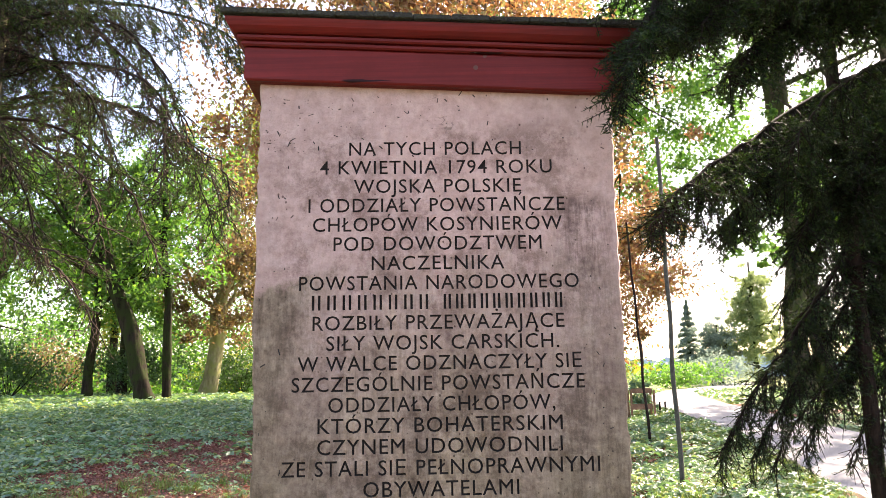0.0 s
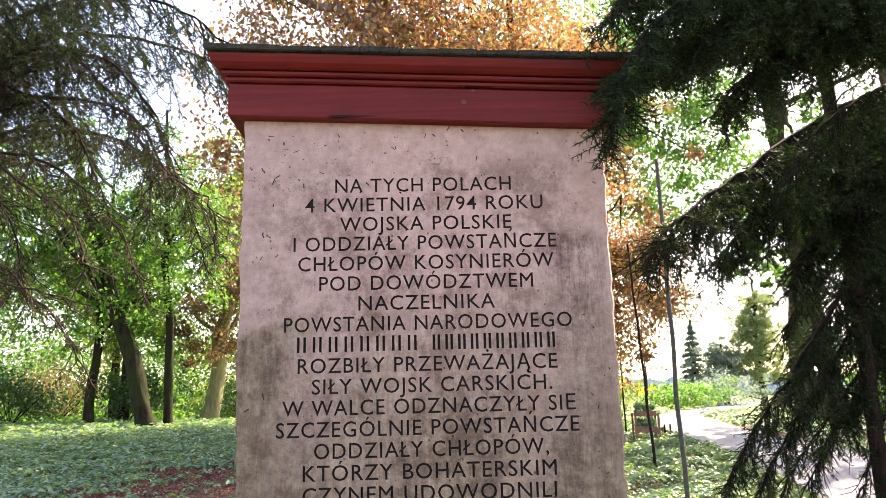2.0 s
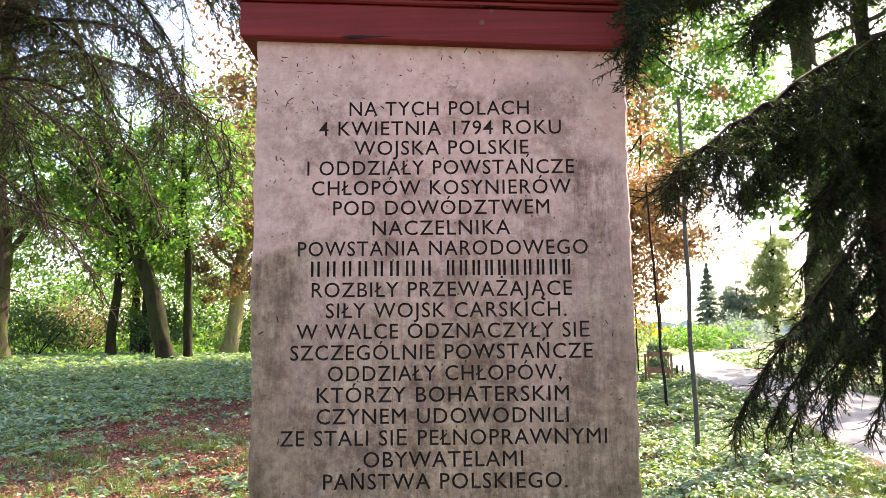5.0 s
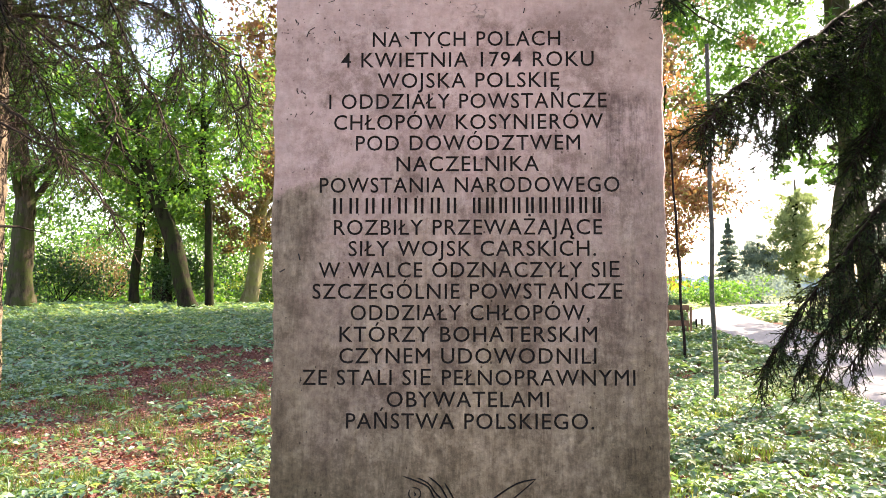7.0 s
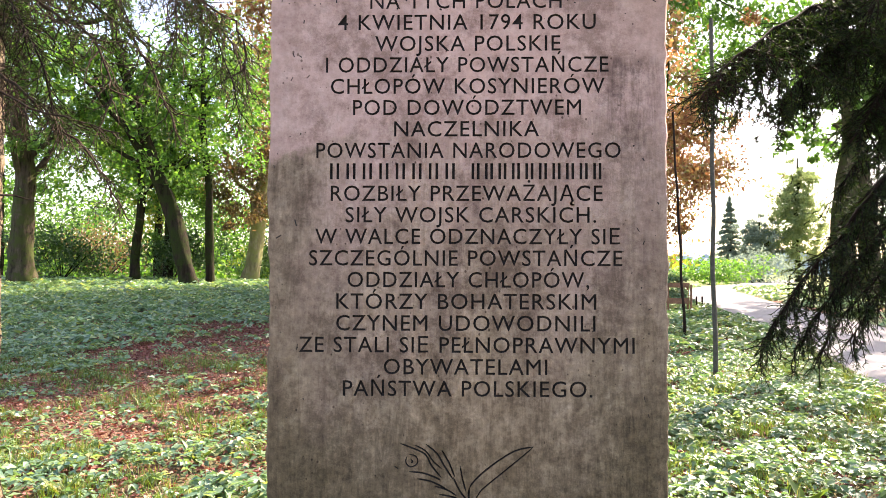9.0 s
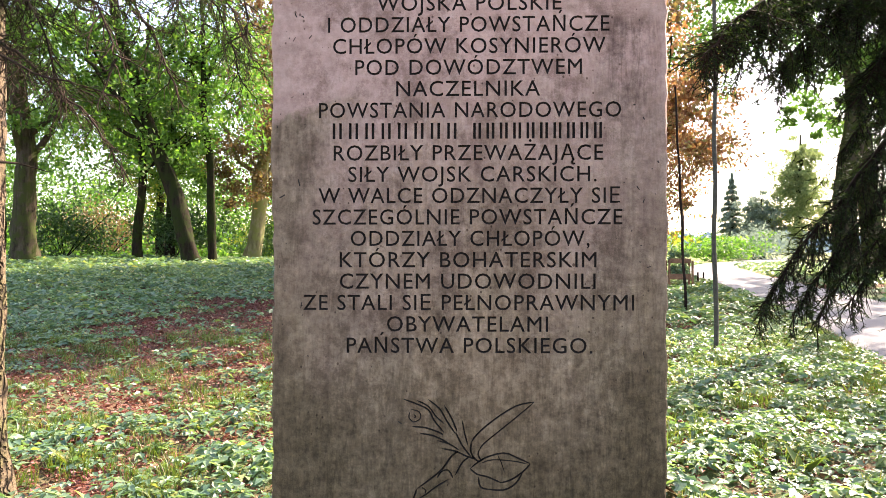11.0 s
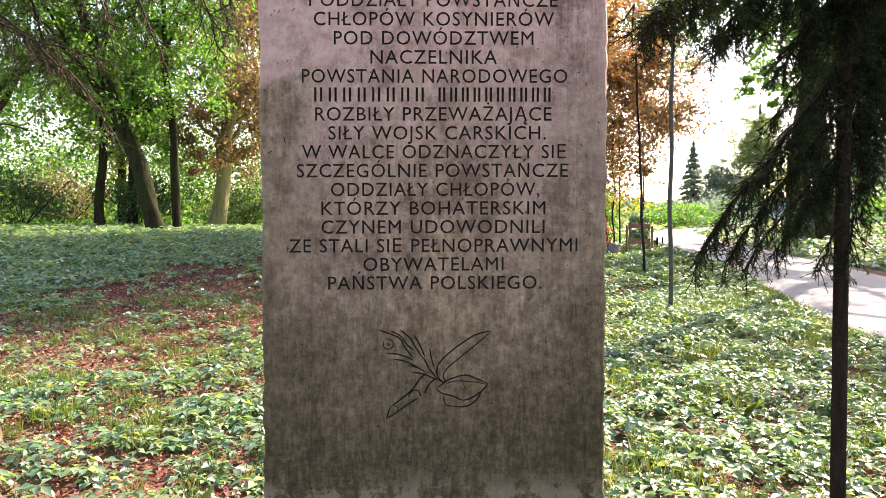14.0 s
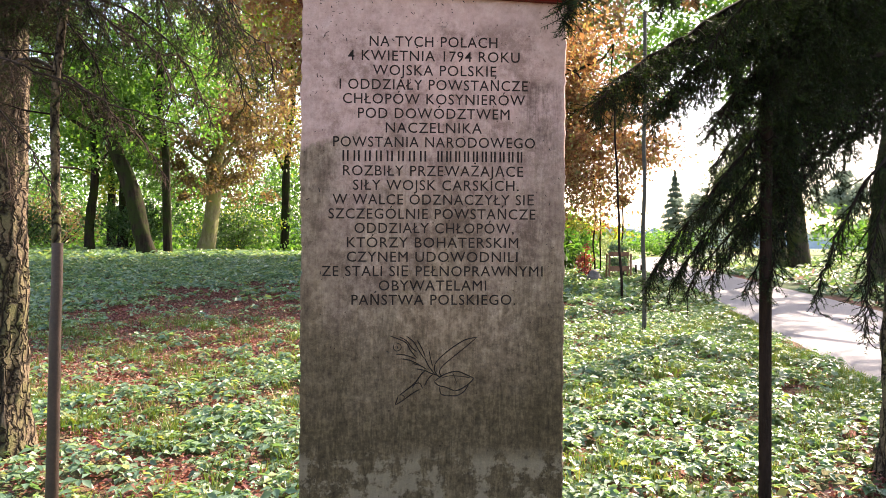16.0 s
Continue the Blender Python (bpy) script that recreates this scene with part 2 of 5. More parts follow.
M_SLAB = slab_material()
M_CUT = plain("dark_painted_groove", (0.006, 0.004, 0.0035), (0.022, 0.015, 0.012), 60, 0.8)
M_RED = painted_wood()
M_TILE = plain("mossy_dark_roof_tile", (0.012, 0.009, 0.008), (0.045, 0.043, 0.025), 16, 0.9, 0.9, 0.01)
M_SPRUCE_BARK = plate_bark()
M_TWIG = plain("dark_dry_twig_bark", (0.008, 0.006, 0.005), (0.026, 0.019, 0.014), 30, 0.9, spec=0.08)
M_DEAD_TWIG = plain("dead_brown_twig_bark", (0.022, 0.015, 0.011), (0.055, 0.038, 0.028), 30, 0.9, spec=0.08)
M_STEM = bark_material("smooth_dark_stem_bark", (0.014, 0.010, 0.008), (0.04, 0.026, 0.02), None, 2.0)
M_POST = plain("brown_painted_post", (0.022, 0.013, 0.010), (0.05, 0.028, 0.022), 12, 0.45)
M_BARK = bark_material("mossy_grey_bark", (0.009, 0.007, 0.005), (0.036, 0.028, 0.02), (0.022, 0.030, 0.009), 0.6)
M_BARK_PALE = bark_material("pale_lichen_bark", (0.13, 0.105, 0.06), (0.33, 0.29, 0.18), (0.20, 0.20, 0.08), 0.6)
M_BARK_GREY = bark_material("grey_beech_bark", (0.14, 0.125, 0.11), (0.32, 0.29, 0.26), None, 0.5)
M_BARK_MOTTLED = bark_material("mottled_brown_bark", (0.018, 0.014, 0.010), (0.09, 0.072, 0.05), (0.045, 0.055, 0.018), 0.6)
M_POLE = plain("weathered_grey_pole", (0.03, 0.027, 0.02), (0.08, 0.072, 0.055), 14, 0.85)
M_NEEDLE = leaf_material("spruce_needles", ((0.0, (0.009, 0.017, 0.008)), (0.6, (0.020, 0.036, 0.015)), (1.0, (0.052, 0.078, 0.028))), 0.28, (1.3, 1.6, 0.5), 0.6, 0.15)
M_DRY_NEEDLE = leaf_material("thin_dry_needles", ((0.0, (0.014, 0.022, 0.009)), (0.6, (0.028, 0.048, 0.016)), (1.0, (0.06, 0.095, 0.028))), 0.35, (1.3, 1.6, 0.5), 0.6, 0.15)
M_LEAF_GREEN = leaf_material("green_tree_leaves", ((0.0, (0.055, 0.125, 0.022)), (0.6, (0.10, 0.21, 0.045)), (1.0, (0.19, 0.28, 0.06))), 0.6, (1.15, 1.4, 0.7))
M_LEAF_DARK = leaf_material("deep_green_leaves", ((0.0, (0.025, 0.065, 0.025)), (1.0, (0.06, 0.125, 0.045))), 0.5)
M_LEAF_YELLOW = leaf_material("yellowing_leaves", ((0.0, (0.12, 0.20, 0.03)), (0.6, (0.24, 0.29, 0.055)), (1.0, (0.34, 0.28, 0.06))), 0.62, (1.4, 1.4, 0.7))
M_LEAF_RUST = leaf_material("rusty_orange_leaves", ((0.0, (0.20, 0.085, 0.04)), (0.45, (0.34, 0.165, 0.075)), (0.8, (0.42, 0.28, 0.12)), (1.0, (0.22, 0.25, 0.08))), 0.5, (1.1, 1.0, 0.75))
M_LEAF_BROWN = leaf_material("withered_brown_leaves", ((0.0, (0.12, 0.075, 0.045)), (0.6, (0.22, 0.14, 0.075)), (1.0, (0.22, 0.20, 0.07))), 0.5, (1.15, 1.05, 0.7))
# far leaves lightened and blued: aerial haze mixed into the leaf colour
M_LEAF_FAR = leaf_material("haze_tinted_far_leaves", ((0.0, (0.20, 0.27, 0.23)), (1.0, (0.32, 0.39, 0.31))), 0.4, (1.0, 1.0, 0.95), 0.8, 0.1)
M_LEAF_PALE = leaf_material("pale_sunlit_leaves", ((0.0, (0.20, 0.27, 0.13)), (1.0, (0.36, 0.40, 0.20))), 0.5, (1.1, 1.15, 0.8), 0.7, 0.2)
# distance haze is painted into this blue-grey
M_HAZE = plain("haze_tinted_wood", (0.24, 0.31, 0.36), (0.33, 0.40, 0.44), 0.08, 1.0, 0.0)
M_PLANT = leaf_material("ground_elder_leaves", ((0.0, (0.085, 0.175, 0.105)), (0.6, (0.165, 0.275, 0.165)), (0.9, (0.25, 0.34, 0.16)), (1.0, (0.40, 0.40, 0.13))), 0.40, (1.25, 1.3, 0.55), 0.40, 0.75)
M_GRASS = leaf_material("grass_blades", ((0.0, (0.06, 0.12, 0.025)), (0.7, (0.12, 0.19, 0.04)), (1.0, (0.28, 0.26, 0.10))), 0.45)
M_LITTER = leaf_material("fallen_dry_leaves", ((0.0, (0.13, 0.032, 0.026)), (0.55, (0.255, 0.075, 0.058)), (0.85, (0.34, 0.14, 0.095)), (1.0, (0.40, 0.27, 0.15))), 0.2, (1.1, 1.0, 0.8), 0.6)
M_TIMBER = plain("old_brown_timber", (0.11, 0.05, 0.025), (0.25, 0.12, 0.06), 8, 0.7)
M_DARK_TIMBER = plain("dark_wet_timber", (0.025, 0.02, 0.017), (0.07, 0.055, 0.045), 8, 0.8)
M_STONE = plain("grey_field_stone", (0.06, 0.052, 0.045), (0.16, 0.14, 0.12), 9, 0.9)
M_FLOWER = leaf_material("dark_red_flowers", ((0.0, (0.20, 0.02, 0.03)), (1.0, (0.35, 0.06, 0.05))), 0.3)


def soil_material():
    n = Nodes("soil_with_leaf_litter")
    a = n.noise(0.8, 6.0, 0.6)
    b = n.noise(14, 6.0, 0.65)
    c = n.noise(90, 3.0, 0.6)
    litter = n.ramp(b, (0.3, (0.055, 0.020, 0.015)), (0.5, (0.14, 0.052, 0.038)), (0.72, (0.24, 0.12, 0.08)))
    moss = n.ramp(c, (0.3, (0.04, 0.085, 0.035)), (0.7, (0.10, 0.17, 0.07)))
    col = n.mix(n.ramp(a, (0.42, (0, 0, 0)), (0.62, (0.85, 0.85, 0.85))), litter, moss)
    # mown and wild grass farther off
    far = n.ramp(n.math("DIVIDE", n.axis(1), 60.0), (0.30, (0, 0, 0)), (0.45, (1, 1, 1)))
    grass = n.ramp(n.noise(0.12, 6.0, 0.65), (0.35, (0.09, 0.13, 0.035)), (0.65, (0.22, 0.23, 0.085)))
    col = n.mix(far, col, grass)
    return n.done(col, 0.95, n.math("ADD", b, n.math("MULTIPLY", c, 0.4)), 0.8, 0.03, spec=0.15)


def road_material():
    n = Nodes("pale_worn_asphalt")
    b = n.noise(0.7, 6.0, 0.6)
    c = n.noise(160, 3.0, 0.7)
    col = n.ramp(b, (0.3, (0.085, 0.082, 0.086)), (0.7, (0.15, 0.143, 0.148)))
    col = n.mix(n.math("MULTIPLY", c, 0.5), col, (0.09, 0.088, 0.09))
    return n.done(col, 0.7, c, 0.5, 0.004, spec=0.5)


M_SOIL, M_ROAD = soil_material(), road_material()


# ---- mesh helpers ----
def arrays(name, verts, faces, mat, smooth=False):
    """A mesh from an (n, 3) array of places and an (m, k) array of corners."""
    verts, faces = np.asarray(verts, np.float32), np.asarray(faces, np.int32)
    me = bpy.data.meshes.new(name)
    k = faces.shape[1]
    me.vertices.add(len(verts))
    me.vertices.foreach_set("co", verts.ravel())
    me.loops.add(faces.size)
    me.loops.foreach_set("vertex_index", faces.ravel())
    me.polygons.add(len(faces))
    me.polygons.foreach_set("loop_start", np.arange(0, faces.size, k, dtype=np.int32))
    if smooth:
        me.polygons.foreach_set("use_smooth", np.ones(len(faces), bool))
    me.update(calc_edges=True)
    me.materials.append(mat)
    return me


def part(name, bm, material, parent, label=""):
    """Links a bmesh (or a mesh) as one object under a thing or a part."""
    if isinstance(bm, bpy.types.Mesh):
        me = bm
    else:
        me = bpy.data.meshes.new(name)
        bm.to_mesh(me)
        bm.free()
        me.materials.append(material)
    ob = new(name, me)
    ob.parent = parent
    return tagged(ob, label)


def empty(name, place, label, category, group="", kind=""):
    ob = new(name)
    ob.location = place
    ob.empty_display_size = 0.1
    return tagged(ob, label, category, group, kind)


def box(bm, lo, hi, bevel=0.0, turn=None):
    """A box between two corners, added to bm, with its edges eased."""
    lo, hi = Vector(lo), Vector(hi)
    m = Matrix.Translation((lo + hi) / 2) @ Matrix.Diagonal((*(hi - lo), 1))
    vs = bmesh.ops.create_cube(bm, size=1.0, matrix=m)["verts"]
    if bevel:
        es = list({e for v in vs for e in v.link_edges})
        bmesh.ops.bevel(bm, geom=es, offset=bevel, segments=2, affect="EDGES")
    return vs


class Tubes:
    """Collects round tapered stems in one array mesh."""

    def __init__(self, sides=5):
        self.sides, self.v, self.f, self.n = sides, [], [], 0

    def add(self, pts, radii):
        pts, radii = np.asarray(pts, float), np.asarray(radii, float)
        s, k = self.sides, len(pts)
        d = np.gradient(pts, axis=0)
        d /= np.linalg.norm(d, axis=1)[:, None] + 1e-9
        ref = np.array([0, 0, 1.0]) if abs(d[:, 2]).mean() < 0.8 else np.array([1.0, 0, 0])
        u = np.cross(d, ref)
        u /= np.linalg.norm(u, axis=1)[:, None] + 1e-9
        w = np.cross(d, u)
        a = np.arange(s) * 2 * np.pi / s
        ring = pts[:, None] + radii[:, None, None] * (np.cos(a)[None, :, None] * u[:, None] + np.sin(a)[None, :, None] * w[:, None])
        i = np.arange(k - 1)[:, None] * s + np.arange(s)[None]
        j = np.arange(k - 1)[:, None] * s + (np.arange(s)[None] + 1) % s
        self.f.append(np.stack([i, j, j + s, i + s], -1).reshape(-1, 4) + self.n)
        self.v.append(ring.reshape(-1, 3))
        self.n += k * s
        return self

    def mesh(self, name, mat):
        return arrays(name, np.concatenate(self.v), np.concatenate(self.f), mat, smooth=True)


def unit(a):
    return a / (np.linalg.norm(a, axis=-1, keepdims=True) + 1e-9)


def leaf_mesh(name, centres, along, normal, length, width, mat, fold=0.15):
    """Leaves of four corners with a fold along the middle: a pointed base and tip, two halves."""
    along, side = unit(along), unit(np.cross(along, normal))
    up = np.cross(side, along)
    length, width = np.asarray(length)[:, None], np.asarray(width)[:, None]
    base = centres - along * length * 0.5
    tip = centres + along * length * 0.5 - up * length * 0.12
    mid = centres - along * length * 0.05
    le, ri = mid + side * width * 0.5 + up * width * fold, mid - side * width * 0.5 + up * width * fold
    n = len(centres)
    v = np.stack([base, ri, tip, le], 1).reshape(-1, 3)
    o = np.arange(n)[:, None] * 4
    f = np.concatenate([o + [0, 1, 2], o + [0, 2, 3]], 1).reshape(-1, 3)
    return arrays(name, v, f, mat)


# ---- the lie of the land ----
def rise(x, y):
    x, y = np.asarray(x, float), np.asarray(y, float)
    slope = 0.05 * np.clip(y, 0, None)
    z = -np.logaddexp(-9 * slope, -9 * 0.95) / 9
    return z + 0.010 * np.clip(-x - 3, 0, 14) * np.clip(y / 15, 0, 1)


def bumps(x, y):
    x, y = np.asarray(x, float), np.asarray(y, float)
    return 0.018 * np.sin(1.7 * x + 0.6 * y) * np.sin(1.3 * y - 0.5 * x) + 0.008 * np.sin(5.1 * x + 1.0) * np.sin(4.3 * y)


def road_edges(y):
    left = np.interp(y, [-30, 4, 6, 9.7, 12.5, 15.2, 18, 21, 26, 31, 60], [3.95, 4.03, 4.13, 4.64, 5.0, 5.05, 5.3, 5.9, 7.25, 8.9, 23])
    right = np.interp(y, [-30, 4, 9.7, 14.8, 18.9, 25, 31, 60], [7.2, 7.2, 7.37, 7.4, 7.6, 8.8, 10.8, 26])
    return left, right


def off_road(x, y):
    le, ri = road_edges(y)
    return np.minimum(np.abs(x - le), np.abs(x - ri)) * np.where((x > le) & (x < ri), -1, 1)


def height(x, y):
    keep = np.clip(off_road(np.asarray(x, float), np.asarray(y, float)) / 0.4, 0, 1)
    return rise(x, y) + bumps(x, y) * keep


def steps(*runs):
    return np.unique(np.concatenate([np.linspace(a, b, k) for a, b, k in runs]))


gx = steps((-1500, -100, 12), (-100, -20, 20), (-20, 12, 140), (12, 100, 40), (100, 1500, 12))
gy = steps((-1500, -40, 10), (-40, -6, 14), (-6, 28, 150), (28, 120, 50), (120, 2500, 14))
GX, GY = np.meshgrid(gx, gy)
nx, ny = len(gx), len(gy)
i = (np.arange(ny - 1)[:, None] * nx + np.arange(nx - 1)[None]).ravel()
ground = new("ground", arrays("ground", np.stack([GX, GY, height(GX, GY)], -1).reshape(-1, 3), np.stack([i, i + 1, i + 1 + nx, i + nx], 1), M_SOIL, True))
tagged(ground, "brown park soil under leaf litter and weeds", "ground", kind="structure")

ry = steps((-30, 30, 160), (30, 60, 30))
ra, rb = road_edges(ry)
ra = ra + 0.04 * np.sin(ry * 2.3) + 0.03 * np.sin(ry * 5.9)
cols = []
for k in range(9):
    xx = ra + (rb - ra) * k / 8
    cols.append(np.stack([xx, ry, rise(xx, ry) + 0.022 - (0.05 if k in (0, 8) else 0) + 0.02 * math.sin(math.pi * k / 8)], -1))
rv = np.stack(cols, 1).reshape(-1, 3)
i = (np.arange(len(ry) - 1)[:, None] * 9 + np.arange(8)[None]).ravel()
road = new("road", arrays("road", rv, np.stack([i, i + 1, i + 10, i + 9], 1), M_ROAD, True))
tagged(road, "pale worn asphalt park road in dappled sun", "road", kind="structure")

# ---- the memorial ----
HALF, TOP, BACK = 0.4635, 2.42, 0.36


def ragged_outline():
    """The slab's outline, with sides that are chipped and not quite straight."""
    left, right = [], []
    for k in range(121):
        z = -0.12 + (TOP + 0.12) * k / 120
        chip = lambda s: 0.0025 * noise.noise((s, 0, z * 3.1)) + 0.0035 * noise.noise((s, 5, z * 11)) + 0.011 * abs(noise.noise((s, 9, z * 31))) + 0.007 * max(0, noise.noise((s, 3, z * 13)) - 0.2) + 0.004 * abs(noise.noise((s, 8, z * 67)))  # noqa: E731
        left.append((-HALF + chip(1.3), z))
        right.append((HALF + chip(7.7), z))
    return left + right[::-1]


def slab_mesh():
    bm = bmesh.new()
    line = ragged_outline()
    rings = [[bm.verts.new((x * (1 if 0.01 < y < BACK - 0.01 else 0.988), y, z)) for x, z in line] for y in (0.0, 0.012, BACK - 0.012, BACK)]
    n = len(line)
    for a, b in zip(rings, rings[1:]):
        for k in range(n):
            bm.faces.new((a[k], a[(k + 1) % n], b[(k + 1) % n], b[k]))
    bm.faces.new(rings[0][::-1])
    bm.faces.new(rings[-1])
    bmesh.ops.recalc_face_normals(bm, faces=bm.faces)
    me = bpy.data.meshes.new("slab")
    bm.to_mesh(me)
    bm.free()
    return me


LINES = [
    ("NA TYCH POLACH", -0.221, 0.225), ("4 KWIETNIA 1794 ROKU", -0.297, 0.303), ("WOJSKA POLSKIE", -0.209, 0.222),
    ("I ODDZIAŁY POWSTAŃCZE", -0.325, 0.332), ("CHŁOPÓW KOSYNIERÓW", -0.313, 0.323), ("POD DOWÓDZTWEM", -0.260, 0.269),
    ("NACZELNIKA", -0.163, 0.173), ("POWSTANIA NARODOWEGO", -0.346, 0.359), ("", -0.321, 0.322),
    ("ROZBIŁY PRZEWAŻAJĄCE", -0.311, 0.318), ("SIŁY WOJSK CARSKICH.", -0.276, 0.303), ("W WALCE ODZNACZYŁY SIĘ", -0.347, 0.358),
    ("SZCZEGÓLNIE POWSTAŃCZE", -0.361, 0.362), ("ODDZIAŁY CHŁOPÓW,", -0.270, 0.287), ("KTÓRZY BOHATERSKIM", -0.296, 0.303),
    ("CZYNEM UDOWODNILI", -0.296, 0.301), ("ZE STALI SIĘ PEŁNOPRAWNYMI", -0.383, 0.389), ("OBYWATELAMI", -0.184, 0.192),
    ("PAŃSTWA POLSKIEGO.", -0.279, 0.294),
]
CAP = 0.0375


def bar_cutter(z, tilt, groups):
    """A name's line as plain upright bars, two for each letter place."""
    bm = bmesh.new()
    for x0, x1, n in groups:
        for k in range(n):
            for off in (0.28, 0.68):
                x = x0 + (x1 - x0) * (k + off) / n
                bmesh.ops.create_cube(bm, size=1.0, matrix=Matrix.Translation((x, 0.0015, z + CAP / 2 + x * tilt)) @ Matrix.Diagonal((0.0062, 0.011, CAP, 1.0)))
    me = bpy.data.meshes.new("bars")
    bm.to_mesh(me)
    bm.free()
    return me


def word_cutters():
    """One closed solid for each line of letters, standing through the slab's face."""
    made = []
    for k, (words, x0, x1) in enumerate(LINES):
        z = 2.193 - 0.0500 * k
        if not words:
            made.append(bar_cutter(z, -0.010 + 0.0009 * k, ((x0, -0.012, 8), (0.012, x1, 10))))
            continue
        cu = bpy.data.curves.new("letters", "FONT")
        cu.body, cu.size, cu.extrude, cu.resolution_u = words, 1.0, 0.5, 3
        cu.offset, cu.space_character, cu.space_word = 0.004, 1.10, 1.05
        ob = new("letters", cu)
        bpy.context.view_layer.update()
        me = bpy.data.meshes.new_from_object(ob.evaluated_get(bpy.context.evaluated_depsgraph_get()))
        bpy.data.objects.remove(ob)
        co = np.array([v.co for v in me.vertices])
        lo, hi = co[:, 0].min(), co[:, 0].max()
        out = np.empty_like(co)
        tilt = -0.010 + 0.0009 * k
        out[:, 0] = x0 + (co[:, 0] - lo) * (x1 - x0) / (hi - lo)
        out[:, 2] = z + co[:, 1] * CAP / 0.727 + out[:, 0] * tilt
        out[:, 1] = np.where(co[:, 2] > 0, -0.004, 0.007)
        me.vertices.foreach_set("co", out.astype(np.float32).ravel())
        bm = bmesh.new()
        bm.from_mesh(me)
        bmesh.ops.remove_doubles(bm, verts=bm.verts, dist=0.00004)
        bmesh.ops.recalc_face_normals(bm, faces=bm.faces)
        bm.to_mesh(me)
        bm.free()
        made.append(me)
    return made


def stroke(bm, pts, wide, ends=(0.3, 0.3)):
    """A closed groove solid along a line of (x, z) places, thinner at its ends."""
    line = []
    for a, b, c, d in zip([pts[0]] + pts[:-2], pts[:-1], pts[1:], pts[2:] + [pts[-1]]):
        for s in (0, 0.34, 0.67):
            line.append([0.5 * (2 * b[q] + (c[q] - a[q]) * s + (2 * a[q] - 5 * b[q] + 4 * c[q] - d[q]) * s * s + (3 * b[q] - a[q] - 3 * c[q] + d[q]) * s ** 3) for q in (0, 1)])
    line = np.array(line + [list(pts[-1])])
    d = unit(np.gradient(line, axis=0))
    nrm = np.stack([-d[:, 1], d[:, 0]], 1)
    k = np.linspace(0, 1, len(line))
    w = wide * np.minimum(1, np.minimum(ends[0] + k * 6, ends[1] + (1 - k) * 6))[:, None] / 2
    a, b = line + nrm * w, line - nrm * w
    rings = [[bm.verts.new((p[0], y, p[1])) for p, y in ((a[j], -0.004), (b[j], -0.004), (b[j], 0.006), (a[j], 0.006))] for j in range(len(line))]
    for p, q in zip(rings, rings[1:]):
        for j in range(4):
            bm.faces.new((p[j], p[(j + 1) % 4], q[(j + 1) % 4], q[j]))
    bm.faces.new(rings[0][::-1])
    bm.faces.new(rings[-1])


def emblem_cutters():
    """Carved lines: a feather with an eye, a scythe blade, and a four-cornered cap."""
    sc, oz = 0.00133, 1.181  # drawing units to metres; the drawing's own corner is the blade's tip

    def q(*xy):
        return [((x - 938) * sc + 0.161, oz - (y - 606) * sc) for x, y in xy]

    lines = [
        (q((938, 606), (905, 614), (865, 640), (838, 664), (828, 678)), 4.5), (q((938, 606), (915, 626), (880, 655), (850, 680), (842, 692)), 3.5),
        (q((828, 678), (827, 695), (835, 708), (844, 712)), 5), (q((842, 690), (840, 700), (846, 711)), 4),
        (q((708, 604), (728, 611), (752, 622), (762, 640), (780, 662)), 4.5), (q((732, 606), (752, 616), (766, 634), (780, 646)), 4),
        (q((752, 604), (772, 620), (784, 640), (800, 664)), 4.5), (q((780, 614), (793, 636), (803, 660)), 4.5),
        (q((812, 640), (816, 662), (822, 684)), 4), (q((724, 652), (748, 654), (772, 662), (778, 666)), 4.5),
        (q((738, 664), (762, 668), (788, 680)), 4.5), (q((768, 676), (790, 682), (806, 692)), 4),
        (q((776, 690), (800, 694), (818, 702), (838, 708)), 4.5), (q((800, 660), (812, 684), (828, 704)), 4.5),
        (q((722, 622), (736, 626), (738, 638), (726, 644), (718, 636), (720, 626)), 3.5), (q((727, 631), (730, 635), (727, 637)), 4),
        (q((806, 694), (794, 702), (780, 722), (766, 736), (732, 762)), 5), (q((732, 762), (728, 774), (724, 786)), 4.5),
        (q((724, 786), (744, 774), (768, 756), (788, 744)), 4), (q((824, 704), (812, 714), (800, 736)), 4.5),
        (q((768, 742), (776, 730), (788, 728), (796, 742)), 4), (q((740, 758), (748, 764), (746, 770)), 3.5),
        (q((826, 724), (850, 706), (884, 696), (908, 704), (931, 714)), 4.5), (q((931, 714), (918, 728), (898, 742), (880, 748)), 4.5),
        (q((880, 748), (856, 738), (838, 734), (826, 724)), 4.5), (q((846, 714), (866, 708), (902, 710), (924, 714)), 3),
        (q((874, 700), (880, 712), (886, 730)), 2.5), (q((840, 738), (844, 756), (858, 760)), 4.5),
        (q((858, 760), (886, 760), (906, 748), (917, 730)), 4.5), (q((698, 643), (706, 648)), 3),
    ]
    bms = []
    for pts, w in lines:
        bm = bmesh.new()
        stroke(bm, pts, w * sc * 0.68)
        bmesh.ops.recalc_face_normals(bm, faces=bm.faces)
        bms.append(bm)
    me = bpy.data.meshes.new("emblem")
    whole = bmesh.new()
    for bm in bms:
        tmp = bpy.data.meshes.new("line")
        bm.to_mesh(tmp)
        whole.from_mesh(tmp)
        bm.free()
        bpy.data.meshes.remove(tmp)
    whole.to_mesh(me)
    whole.free()
    return me


